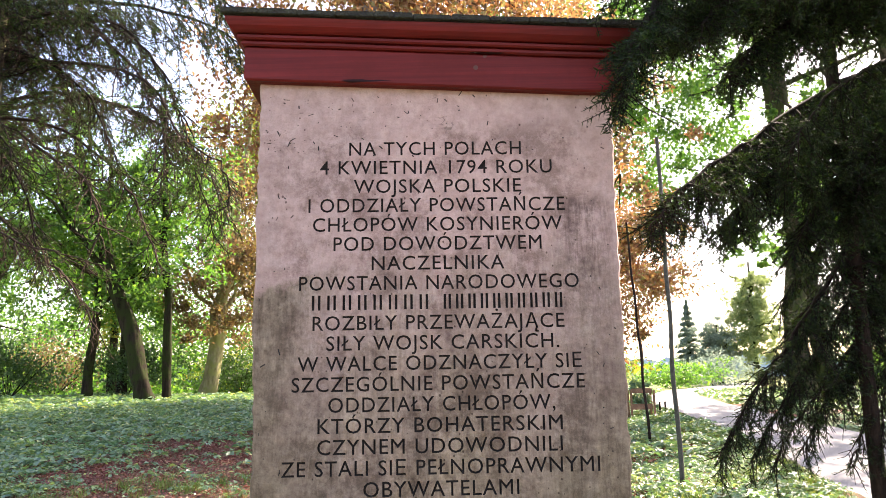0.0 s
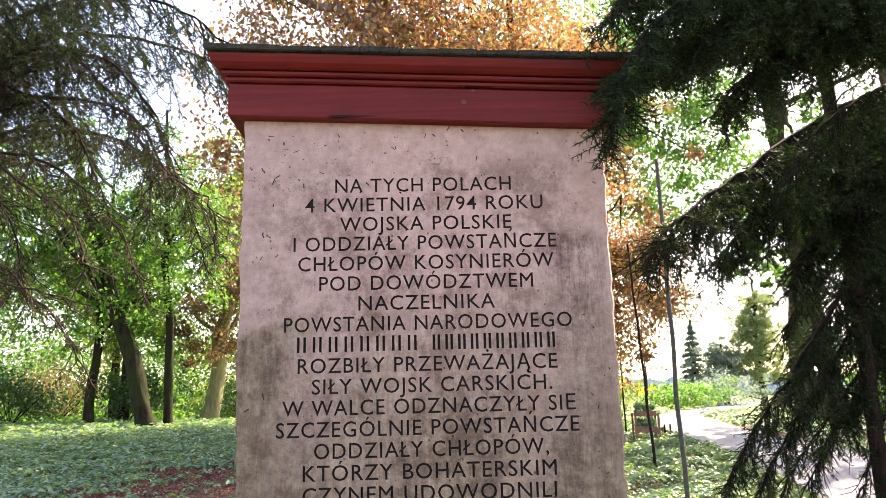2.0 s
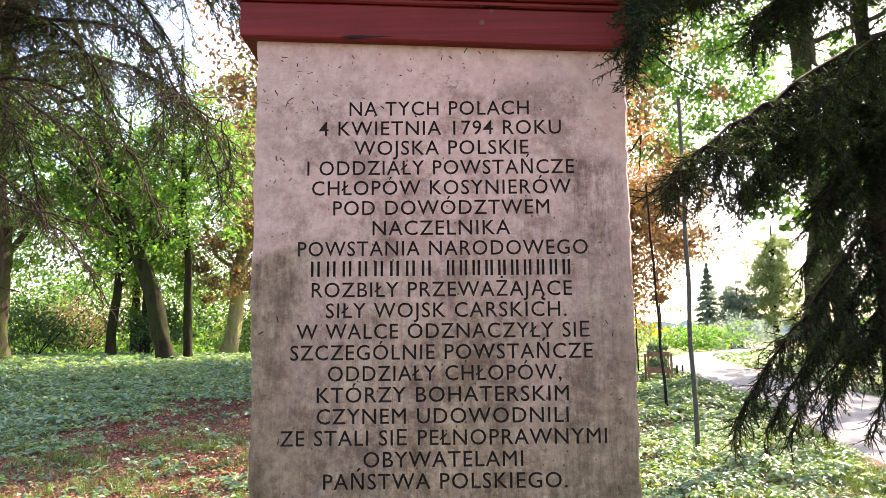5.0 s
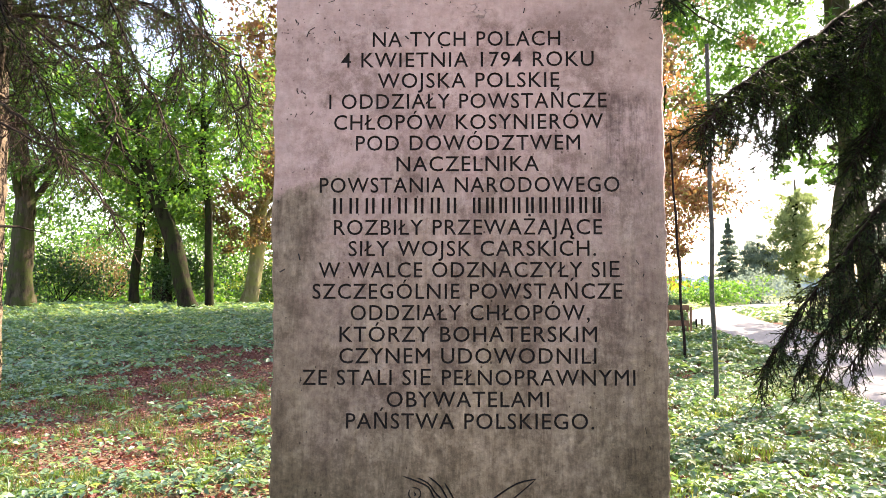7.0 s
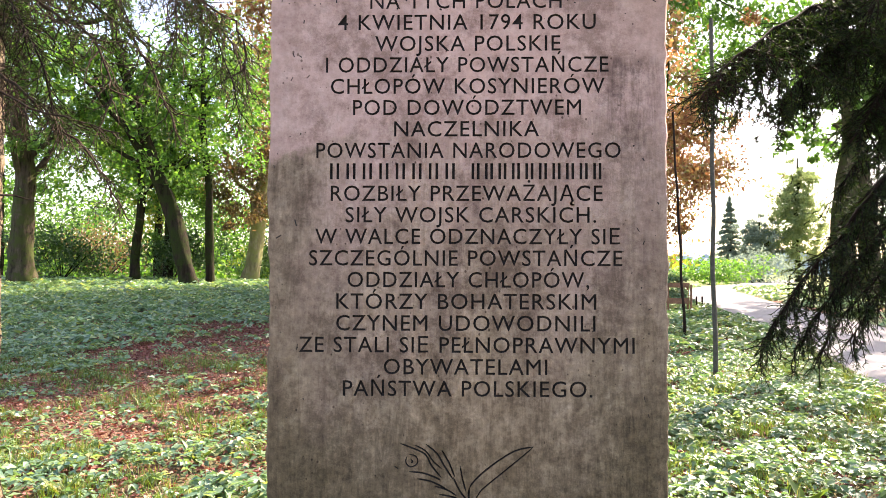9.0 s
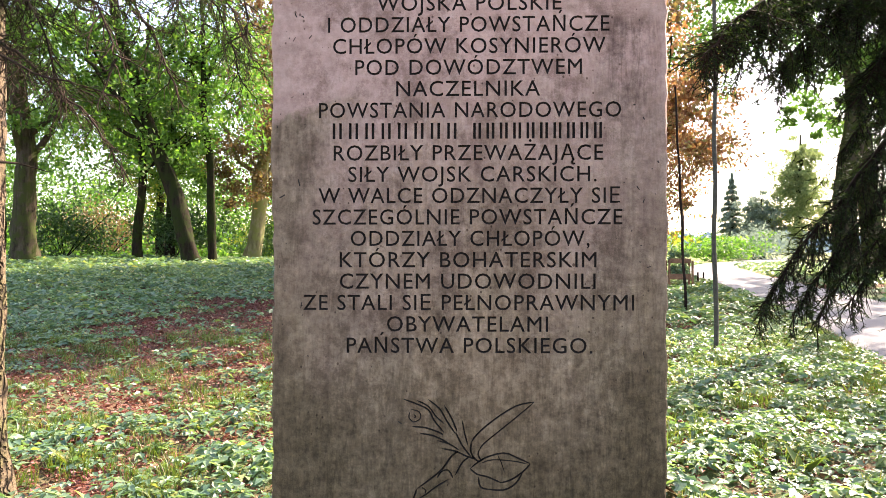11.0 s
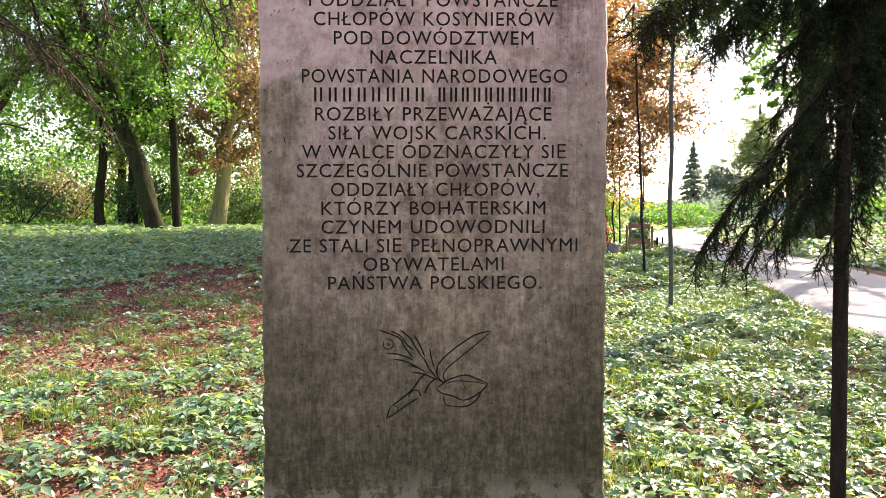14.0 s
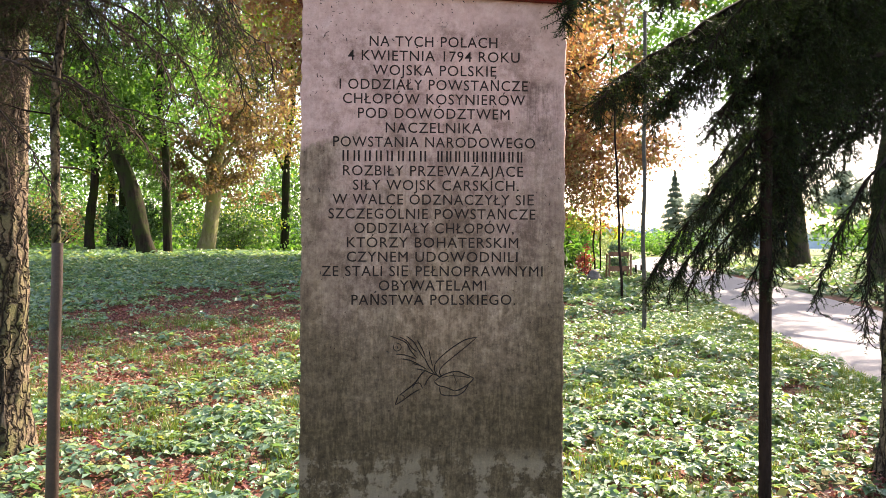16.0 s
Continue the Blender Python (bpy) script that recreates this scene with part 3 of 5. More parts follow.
def carve(me, cutters):
    """Cuts the solids into the slab: real sunk letters, whose faces keep the dark paint."""
    slab = new("slab", me)
    me.materials.append(M_SLAB)
    me.materials.append(M_CUT)
    tools = []
    for cm in cutters:
        cm.materials.clear()
        cm.materials.append(M_SLAB)
        cm.materials.append(M_CUT)
        cm.polygons.foreach_set("material_index", np.ones(len(cm.polygons), np.int32))
        tool = new("tool", cm)
        mod = slab.modifiers.new("carve", "BOOLEAN")
        mod.operation, mod.solver, mod.object, mod.use_self = "DIFFERENCE", "EXACT", tool, True
        tools.append(tool)
    bpy.context.view_layer.update()
    done = bpy.data.meshes.new_from_object(slab.evaluated_get(bpy.context.evaluated_depsgraph_get()))
    for ob in (*tools, slab):
        bpy.data.objects.remove(ob)
    return done


memorial = empty("memorial_stone", (0, 0, 0), "upright pink rendered memorial slab, stained brown below, under a red cornice", "memorial")
part("slab", carve(slab_mesh(), [*word_cutters(), emblem_cutters()]), M_SLAB, memorial, "pale pink render with sunk dark lettering")


fl, ff = [], []
for k in range(130):
    fx, fz = (-0.44 + 0.88 * rng.random() ** 1.4), 2.36 - 0.17 * rng.random() ** 1.3 if k < 80 else rng.uniform(1.2, 2.3)
    if k >= 80:
        fx = math.copysign(rng.uniform(0.36, 0.45), fx)
    an, ln, wd = rng.uniform(0, math.pi), 0.002 + 0.016 * rng.random() ** 3, rng.uniform(0.0006, 0.0017)
    dx, dz = math.cos(an) * ln / 2, math.sin(an) * ln / 2
    px, pz = -math.sin(an) * wd, math.cos(an) * wd
    o = len(fl)
    fl += [(fx - dx - px, -0.0008, fz - dz - pz), (fx + dx - px, -0.0008, fz + dz - pz), (fx + dx + px, -0.0004, fz + dz + pz), (fx - dx + px, -0.0004, fz - dz + pz), (fx, -0.0025, fz)]
    ff += [(o, o + 1, o + 4), (o + 1, o + 2, o + 4), (o + 2, o + 3, o + 4), (o + 3, o, o + 4)]
tagged(part("needle_debris", arrays("needle_debris", fl, ff, M_CUT), M_CUT, memorial, "dry needle bits stuck to the render"), kind="stuff")


def cornice_run(profile, x0, x1, y_back):
    """A moulding that runs along the front and returns along both sides, mitred; profile: (out, z)."""
    bm = bmesh.new()
    rows = []
    n = 24
    for out, z in profile:
        row = [bm.verts.new((x0 - out, y_back + out, z))]
        for k in range(n + 1):
            x = (x0 - out) + (x1 - x0 + 2 * out) * k / n
            row.append(bm.verts.new((x, -out + 0.0015 * noise.noise((x * 4, z * 9, 1)), z + drop(x) + 0.002 * noise.noise((x * 3, z * 7, 3)))))
        row.append(bm.verts.new((x1 + out, y_back + out, z)))
        rows.append(row)
    for a, b in zip(rows, rows[1:] + rows[:1]):
        for k in range(len(a) - 1):
            bm.faces.new((a[k], a[k + 1], b[k + 1], b[k]))
    bmesh.ops.recalc_face_normals(bm, faces=bm.faces)
    return bm


def drop(x):
    return -0.026 * x / HALF


cornice = part("cornice", cornice_run([(-0.02, 2.370), (0.025, 2.370), (0.029, 2.375), (0.029, 2.458), (0.026, 2.462), (-0.02, 2.462)], -HALF, HALF, BACK), M_RED, memorial, "flat red painted board")
part("moulding", cornice_run([(-0.02, 2.463), (0.033, 2.463), (0.037, 2.467), (0.037, 2.473), (0.033, 2.477), (-0.02, 2.477)], -HALF, HALF, BACK), M_RED, cornice, "narrow red painted bead")
part("moulding", cornice_run([(-0.02, 2.478), (0.042, 2.478), (0.046, 2.482), (0.046, 2.488), (0.042, 2.491), (-0.02, 2.491)], -HALF, HALF, BACK), M_RED, cornice, "narrow red painted bead")
part("moulding", cornice_run([(-0.02, 2.492), (0.051, 2.492), (0.058, 2.497), (0.066, 2.506), (0.071, 2.518), (0.073, 2.526), (-0.02, 2.526)], -HALF, HALF, BACK), M_RED, cornice, "red painted hollow moulding")
bm = bmesh.new()
box(bm, (-HALF - 0.015, 0.02, 2.43), (HALF + 0.015, BACK + 0.02, 2.49), 0.004)
part("core", bm, M_DARK_TIMBER, memorial)
x = -0.545
for k in range(11):
    bm = bmesh.new()
    w = 0.0988
    box(bm, (x + 0.0002, -0.088 + 0.006 * rng.random(), 0), (x + w + 0.0002, 0.26, 0.013 + 0.004 * rng.random()), 0.0022)
    for v in bm.verts:
        v.co.z += 2.5275 + drop(v.co.x) + 0.25 * (v.co.y + 0.09) + 0.002 * noise.noise(v.co * 9)
    part("roof_tile", bm, M_TILE, memorial, "dark mossy clay tile" if k == 0 else "")
    x += w + 0.0005

# ---- slender stems and posts by the memorial ----


def wander(a, b, n, amount, seed):
    """A line from a to b that strays a little."""
    a, b = np.array(a, float), np.array(b, float)
    k = np.linspace(0, 1, n)[:, None]
    w = np.array([[noise.noise((seed, t * 5, q * 7.0)) for q in range(3)] for t in k[:, 0]])
    return a + (b - a) * k + w * amount * np.sin(np.pi * np.clip(k, 0.02, 0.98))


def stem_thing(name, a, b, r0, r1, mat, label, category, sides=10, amount=0.02, seed=1.0, group=""):
    a = np.array(a, float)
    ob = new(name, Tubes(sides).add(wander((0, 0, -0.08), np.array(b) - a, 24, amount, seed), np.linspace(r0, r1, 24)).mesh(name, mat))
    ob.location = a
    if name == "tree_stem":
        top = np.array(b) - a
        for k in range(9):
            p = top * rng.uniform(0.38, 0.95)
            d = np.append(rng.normal(size=2), 0.0)
            twig = Tubes(5)
            mid = p + unit(d) * 0.14 + (0, 0, 0.01)
            twig.add(np.array([p, mid, mid + unit(d + rng.normal(size=3) * 0.5) * 0.16 - (0, 0, 0.04)]), [0.006, 0.004, 0.0015])
            part("side_twig", twig.mesh("side_twig", M_TWIG), M_TWIG, ob)
    return tagged(ob, label, category, group)


stem_thing("tree_stem", (1.64, 1.06, 0.05), (1.60, 1.03, 4.2), 0.031, 0.024, M_STEM, "slender straight dark brown stem among spruce boughs", "tree stem", amount=0.010, seed=3.3)
stem_thing("wooden_post", (-1.745, 0.82, 0.04), (-1.705, 0.80, 1.50), 0.030, 0.024, M_POST, "thin smooth brown painted wooden post", "post", amount=0.006, seed=4.1)
stem_thing("tree_stem", (-1.77, 0.865, 0.04), (-1.65, 0.83, 4.4), 0.022, 0.017, M_SPRUCE_BARK, "slender knobbly grey tree stem behind a post", "tree stem", amount=0.05, seed=8.3)
stem_thing("support_pole", (2.73, 7.25, 0.34), (2.72, 7.30, 4.6), 0.029, 0.023, M_POLE, "tall thin grey pole bent near its foot", "pole", amount=0.03, seed=5.2)
stem_thing("support_pole", (3.28, 10.7, 0.50), (3.10, 10.7, 4.2), 0.024, 0.016, M_STEM, "tall thin dark pole under orange leaves", "pole", amount=0.05, seed=6.2)
for k, (x, y) in enumerate(((3.72, 15.2), (3.95, 15.6), (4.32, 14.9))):
    stem_thing("support_pole", (x, y, 0.72), (x - 0.04, y, 3.6), 0.02, 0.014, M_STEM, "thin dark pole beside a planter stand", "pole", amount=0.06, seed=k + 11.0, group="poles by the planter")
for k, (x, y) in enumerate(((4.70, 15.2), (4.85, 15.3))):
    stem_thing("short_post", (x, y, 0.74), (x, y, 1.06), 0.019, 0.018, M_STEM, "short dark post on the verge", "post", amount=0.0, group="short posts")

# ---- planter stand, edging and small things beside the road ----
stand = empty("planter_stand", (4.12, 14.5, float(height(4.12, 14.5))), "brown wooden two-tier planter stand with green plants", "planter")
for sx in (-0.24, 0.24):
    for sy in (-0.14, 0.14):
        bm = bmesh.new()
        box(bm, (sx - 0.02, sy - 0.02, -0.05), (sx + 0.02, sy + 0.02, 0.62), 0.004)
        part("leg", bm, M_TIMBER, stand)
for z, h, d in ((0.22, 0.12, 0.0), (0.56, 0.10, 0.0)):
    bm = bmesh.new()
    box(bm, (-0.215, -0.115, z), (0.215, -0.095, z + h), 0.003)
    box(bm, (-0.215, 0.095, z), (0.215, 0.115, z + h), 0.003)
    box(bm, (-0.215, -0.094, z), (-0.195, 0.094, z + h), 0.003)
    box(bm, (0.195, -0.094, z), (0.215, 0.094, z + h), 0.003)
    box(bm, (-0.194, -0.094, z + 0.005), (0.194, 0.094, z + h - 0.03), 0.0)
    trough = part("trough", bm, M_TIMBER, stand)
    for px in (-0.13, 0.0, 0.13):
        c = rng.normal(size=(130, 3)) * (0.045, 0.05, 0.06) + (px, 0, z + h + 0.08)
        tagged(part("potted_plant", leaf_mesh("potted_plant", c, rng.normal(size=c.shape), rng.normal(size=c.shape), rng.uniform(0.05, 0.11, 130), rng.uniform(0.02, 0.05, 130), M_PLANT), M_PLANT, trough), kind="stuff")
bm = bmesh.new()
box(bm, (-1.3, -0.05, -0.05), (1.1, 0.05, 0.07), 0.01)
edging = tagged(new("timber_edging", bpy.data.meshes.new("edging")), "dark wet timber edging along the grass", "edging")
bm.to_mesh(edging.data), bm.free(), edging.data.materials.append(M_DARK_TIMBER)
edging.location = (3.9, 14.25, float(height(3.9, 14.25)))


def flowering_bush(x, y, wide, tall, mat, label, category, n=700, size=0.06):
    z = float(height(x, y))
    ob = empty("flowering_plant" if mat == M_FLOWER else "shrub", (x, y, z), label, category)
    for k in range(9):
        tubes = Tubes(4)
        end = rng.normal(size=3) * (wide * 0.35, wide * 0.35, 0) + (0, 0, tall * rng.uniform(0.6, 1.0))
        tubes.add(wander((0, 0, -0.03), end, 6, wide * 0.2, k), np.linspace(0.012, 0.004, 6) * max(1, tall))
        part("stem", tubes.mesh("stem", M_TWIG), M_TWIG, ob)
    hub = rng.normal(size=(max(8, n // 30), 3)) * (wide * 0.36, wide * 0.36, tall * 0.24) + (0, 0, tall * 0.58)
    c = hub[rng.integers(0, len(hub), n)] + rng.normal(size=(n, 3)) * (wide * 0.12, wide * 0.12, tall * 0.08)
    c[:, 2] = np.clip(c[:, 2], 0.03, None)
    part("foliage", leaf_mesh("foliage", c, rng.normal(size=c.shape), rng.normal(size=c.shape) + (0, 0, 1), rng.uniform(0.7, 1.4, n) * size, rng.uniform(0.4, 0.8, n) * size, mat), mat, ob)
    return ob


flowering_bush(3.35, 14.6, 0.3, 0.75, M_FLOWER, "small bush of dark red flowers by the edging", "flowers", 500, 0.06)
bm = bmesh.new()
bmesh.ops.create_icosphere(bm, subdivisions=3, radius=0.16)
for v in bm.verts:
    v.co *= 1 + 0.25 * noise.noise(v.co * 7)
    v.co.z *= 1.3
stone = tagged(new("field_stone", bpy.data.meshes.new("stone")), "grey rounded field stone set upright in grass", "stone")
bm.to_mesh(stone.data), bm.free(), stone.data.materials.append(M_STONE)
stone.location = (3.45, 13.9, float(height(3.45, 13.9)) + 0.1)
fallen = stem_thing("fallen_branch", (-2.75, 4.85, float(height(-2.75, 4.85)) + 0.05), (-1.95, 4.7, float(height(-1.95, 4.7)) + 0.04), 0.022, 0.010, M_TWIG, "thin dead branch lying on leaf litter", "branch", 8, 0.06, 9.0)

# ---- spruces ----


def needles(p0, p1, per_metre, mat, name, long=0.018):
    """Flat thin needles all round many twig pieces at once."""
    ln = np.linalg.norm(p1 - p0, axis=1)
    cnt = np.maximum(2, (ln * per_metre * rng.uniform(0.6, 1.15, len(ln))).astype(int))
    idx = np.repeat(np.arange(len(ln)), cnt)
    n = len(idx)
    ax = unit(p1 - p0)[idx]
    base = p0[idx] + (p1 - p0)[idx] * rng.random((n, 1))
    side = unit(np.cross(ax, (0.3, 0.2, 1.0)) + 1e-4)
    up = np.cross(side, ax)
    ang = rng.normal(size=(n, 1)) * 0.55 + np.where(rng.random((n, 1)) < 0.5, 0, np.pi)
    out = side * np.cos(ang) + up * np.sin(ang)
    d = unit(ax * rng.uniform(0.45, 0.8, (n, 1)) + out)
    w = unit(np.cross(d, rng.normal(size=(n, 3)))) * 0.0015
    tip = base + d * rng.uniform(0.7, 1.25, (n, 1)) * long
    v = np.stack([base - w, base + w, tip], 1).reshape(-1, 3)
    return arrays(name, v, np.arange(n * 3).reshape(-1, 3), mat)


def bowed(knots, n):
    """A smooth line of n places through a few knots."""
    k = [np.array(p, float) for p in knots]
    k = [2 * k[0] - k[1]] + k + [2 * k[-1] - k[-2]]
    out = []
    for u in np.linspace(0, len(k) - 3 - 1e-6, n):
        j, s = int(u), u - int(u)
        a, b, c, d = k[j:j + 4]
        out.append(0.5 * (2 * b + (c - a) * s + (2 * a - 5 * b + 4 * c - d) * s * s + (3 * b - a - 3 * c + d) * s ** 3))
    return np.array(out)


def bough(tree, knots, width=0.30, hang=0.8, full=1.0, dry=0.0, bare=0.15, thick=1.0, dense=1.0, crook=0.15, label=""):
    """One spruce bough through a few knots, root first: branchlets to both sides that droop, each with short
    alternate twigs; needles stand round the twigs where they are not dry."""
    line = bowed(knots, 26) - np.array(tree.location)
    leg = np.concatenate([[0], np.cumsum(np.linalg.norm(np.diff(line, axis=0), axis=1))])
    span = leg[-1]
    dist = leg / span
    line[1:-1] += rng.normal(size=(24, 3)) * 0.004
    stems, fine, s0, s1 = Tubes(6), Tubes(3), [], []
    stems.add(line, np.interp(dist, [0, 1], [0.006 + 0.0046 * span, 0.0025]) * thick)
    at = lambda t: np.array([np.interp(t, dist, line[:, q]) for q in range(3)])  # noqa: E731
    count = int(span * 40 * dense)
    for c in range(count):
        t = bare + (1 - bare) * ((c + rng.random()) / count)
        p, a = at(t), unit(at(min(t + 0.04, 1)) - at(t - 0.04))
        side = unit(np.cross(a, (0, 0, 1.0)) + 1e-4) * (1 if c % 2 else -1)
        ln = width * min(1.2, 0.42 + (1 - t) * 2.6) * rng.uniform(0.3, 1.1)
        go = unit(a * rng.uniform(0.4, 0.9) + side * rng.uniform(0.2, 1.1) - np.array([0, 0, hang * rng.uniform(0.3, 1.3)]))
        m = 5
        pts = [p]
        for j in range(m):
            go = unit(go + np.array([0, 0, -0.13 * hang]) + rng.normal(size=3) * crook)
            pts.append(pts[-1] + go * ln / m)
        pts = np.array(pts)
        fine.add(pts, np.linspace(0.0034, 0.0012, m + 1) * thick)
        dead = rng.random() < dry
        if not dead:
            s0.append(pts[1:-1]), s1.append(pts[2:])
        plane = unit(np.cross(go, rng.normal(size=3) * 0.5 + side))
        for j in range(int(ln / (0.024 if not dead else 0.024))):
            u = rng.uniform(0.10, 1.0) * m
            b = int(min(u, m - 1))
            q0 = pts[b] + (pts[b + 1] - pts[b]) * (u - b)
            ax = unit(pts[b + 1] - pts[b])
            out = unit(np.cross(ax, plane + rng.normal(size=3) * 0.45)) * (1 if j % 2 else -1)
            tl = rng.uniform(0.03, 0.10) * (1.15 - u / m * 0.55)
            e = q0 + unit(ax * 0.7 + out * 0.85 + np.array([0, 0, -0.28 * hang]) + rng.normal(size=3) * 0.18) * tl
            fine.add(np.array([q0, e]), np.array([0.0017, 0.0009]) * thick)
            if not dead and rng.random() < full:
                s0.append(q0[None]), s1.append(e[None])
    if dry < 0.3:
        s0.append(line[8:-1]), s1.append(line[9:])
    wood = M_DEAD_TWIG if dry > 0.5 else M_TWIG
    b = part("bough", stems.mesh("bough", wood), wood, tree, label)
    tagged(part("twig_spray", fine.mesh("twig_spray", wood), wood, b), kind="stuff")
    if s0:
        mat = M_DRY_NEEDLE if dry > 0.3 else M_NEEDLE
        foliage = part("needles", needles(np.concatenate(s0), np.concatenate(s1), 330, mat, "needles"), mat, b, "thin dry brown-green needles" if dry > 0.3 else "dark green needles")
        tagged(foliage, kind="stuff")


def spruce(x, y, r, tall, label):
    ob = empty("spruce_tree", (x, y, float(height(x, y))), label, "tree")
    hs = np.concatenate([np.linspace(-0.15, 3.2, 110), np.linspace(3.3, tall, 14)])
    line = np.stack([0.1 * hs / tall + 0.02 * np.sin(hs * 1.1 + x), 0.05 * hs / tall + 0.02 * np.sin(hs * 1.4), hs], 1)
    sides = 48
    t = Tubes(sides).add(line, np.interp(hs, [0, tall], [r, r * 0.25]) + 0.35 * r * np.exp(-np.clip(hs, 0, None) * 5))
    v = t.v[0].reshape(len(hs), sides, 3)
    for p in range(len(hs)):
        for s in range(sides):
            c, d = math.cos(s * 2 * math.pi / sides), math.sin(s * 2 * math.pi / sides)
            f = 0.13 * noise.noise((c * 4.5, d * 4.5, hs[p] * 3.0 + x)) + 0.09 * noise.noise((c * 11, d * 11, hs[p] * 7.0)) + 0.10 * max(0, noise.noise((c * 2.2, d * 2.2, hs[p] * 1.3 + 7)))
            v[p, s] += (v[p, s] - line[p]) * f
    part("trunk", t.mesh("trunk", M_SPRUCE_BARK), M_SPRUCE_BARK, ob, "flaking grey-brown bark")
    return ob


left_spruce = spruce(-2.86, 2.35, 0.17, 9.0, "old spruce with a flaking trunk and half-bare hanging boughs")
LT = (-2.80, 2.32)
# half-dead low boughs: bare brown stems with a mesh of dry twigs
for knots, width, hang, full, dry, dense in (
    ((3.05, (-2.1, 1.25, 2.98), (-1.35, 0.60, 2.93), (-1.05, 0.50, 2.70), (-0.89, 0.45, 2.45), (-0.86, 0.42, 2.22)), 0.30, 0.9, 0.5, 0.55, 1.0),
    ((3.00, (-2.0, 1.15, 2.95), (-1.05, 0.50, 2.66), (-0.80, 0.42, 2.39), (-0.67, 0.40, 2.28), (-0.64, 0.38, 2.14)), 0.22, 0.9, 0.5, 0.55, 0.8),
    ((2.75, (-2.1, 1.10, 2.68), (-1.51, 0.60, 2.51), (-1.28, 0.50, 2.37), (-1.14, 0.45, 2.28), (-1.05, 0.40, 2.12), (-1.07, 0.40, 2.02)), 0.22, 0.7, 0.35, 0.75, 0.8),
    ((2.60, (-2.35, 1.15, 2.46), (-1.79, 0.50, 2.26), (-1.51, 0.45, 2.16), (-1.25, 0.42, 2.05), (-1.02, 0.40, 1.98)), 0.20, 0.9, 0.35, 0.70, 0.7),
    ((2.65, (-2.2, 1.5, 2.50), (-1.75, 1.05, 2.28), (-1.40, 0.90, 2.02), (-1.22, 0.85, 1.78)), 0.26, 1.0, 0.3, 0.80, 0.7),
    ((2.85, (-2.1, 1.4, 2.80), (-1.50, 0.95, 2.62), (-1.15, 0.80, 2.35), (-1.00, 0.75, 2.05)), 0.28, 1.0, 0.4, 0.65, 0.8),
    ((2.55, (-2.3, 1.3, 2.38), (-2.0, 0.80, 2.15), (-1.72, 0.60, 1.90), (-1.58, 0.55, 1.66)), 0.22, 0.9, 0.25, 0.80, 0.7),
    ((3.10, (-2.1, 1.8, 3.10), (-1.45, 1.40, 2.88), (-1.05, 1.25, 2.60), (-0.88, 1.20, 2.28)), 0.30, 1.0, 0.5, 0.55, 0.8),
    ((2.45, (-2.5, 1.7, 2.25), (-2.2, 1.25, 1.98), (-2.05, 1.05, 1.70)), 0.24, 1.0, 0.25, 0.80, 0.7),
    ((2.95, (-2.2, 1.05, 2.85), (-1.70, 0.45, 2.72), (-1.40, 0.30, 2.52), (-1.25, 0.25, 2.28)), 0.30, 1.0, 0.6, 0.45, 0.9),
    ((3.05, (-2.2, 1.3, 3.00), (-1.60, 0.80, 2.88), (-1.22, 0.62, 2.62), (-1.08, 0.58, 2.34)), 0.32, 1.0, 0.7, 0.40, 1.0),
    ((2.90, (-2.3, 1.6, 2.85), (-1.95, 1.20, 2.70), (-1.65, 1.00, 2.40), (-1.52, 0.95, 2.08)), 0.32, 1.0, 0.6, 0.50, 0.9),
    ((3.15, (-2.1, 2.0, 3.15), (-1.55, 1.75, 2.98), (-1.20, 1.65, 2.66), (-1.05, 1.60, 2.28)), 0.34, 1.0, 0.6, 0.45, 0.9),
    ((3.10, (-2.0, 1.2, 3.08), (-1.20, 0.62, 2.90), (-0.92, 0.50, 2.66), (-0.80, 0.46, 2.40)), 0.32, 1.0, 0.7, 0.40, 1.0),
):
    bough(left_spruce, ((*LT, knots[0]), *knots[1:]), width, hang * 0.65, full, dry, 0.22, 0.85, dense * 1.15, 0.26)
# living boughs above them
for knots in (
    (3.30, (-2.0, 1.15, 3.25), (-1.25, 0.35, 3.05), (-0.85, 0.05, 2.80)), (3.50, (-2.0, 1.4, 3.45), (-1.1, 0.75, 3.20), (-0.62, 0.55, 2.86)),
    (3.40, (-2.1, 1.0, 3.35), (-1.5, 0.20, 3.10), (-1.15, -0.10, 2.82)), (3.70, (-1.9, 1.2, 3.65), (-0.95, 0.55, 3.40), (-0.45, 0.40, 3.05)),
    (3.60, (-2.0, 1.7, 3.55), (-1.2, 1.35, 3.30), (-0.62, 1.15, 2.92)), (3.20, (-2.3, 1.25, 3.12), (-1.85, 0.55, 2.92), (-1.55, 0.30, 2.66)),
):
    bough(left_spruce, ((*LT, knots[0]), *knots[1:]), 0.36, 1.0, 0.9, 0.15, 0.2)

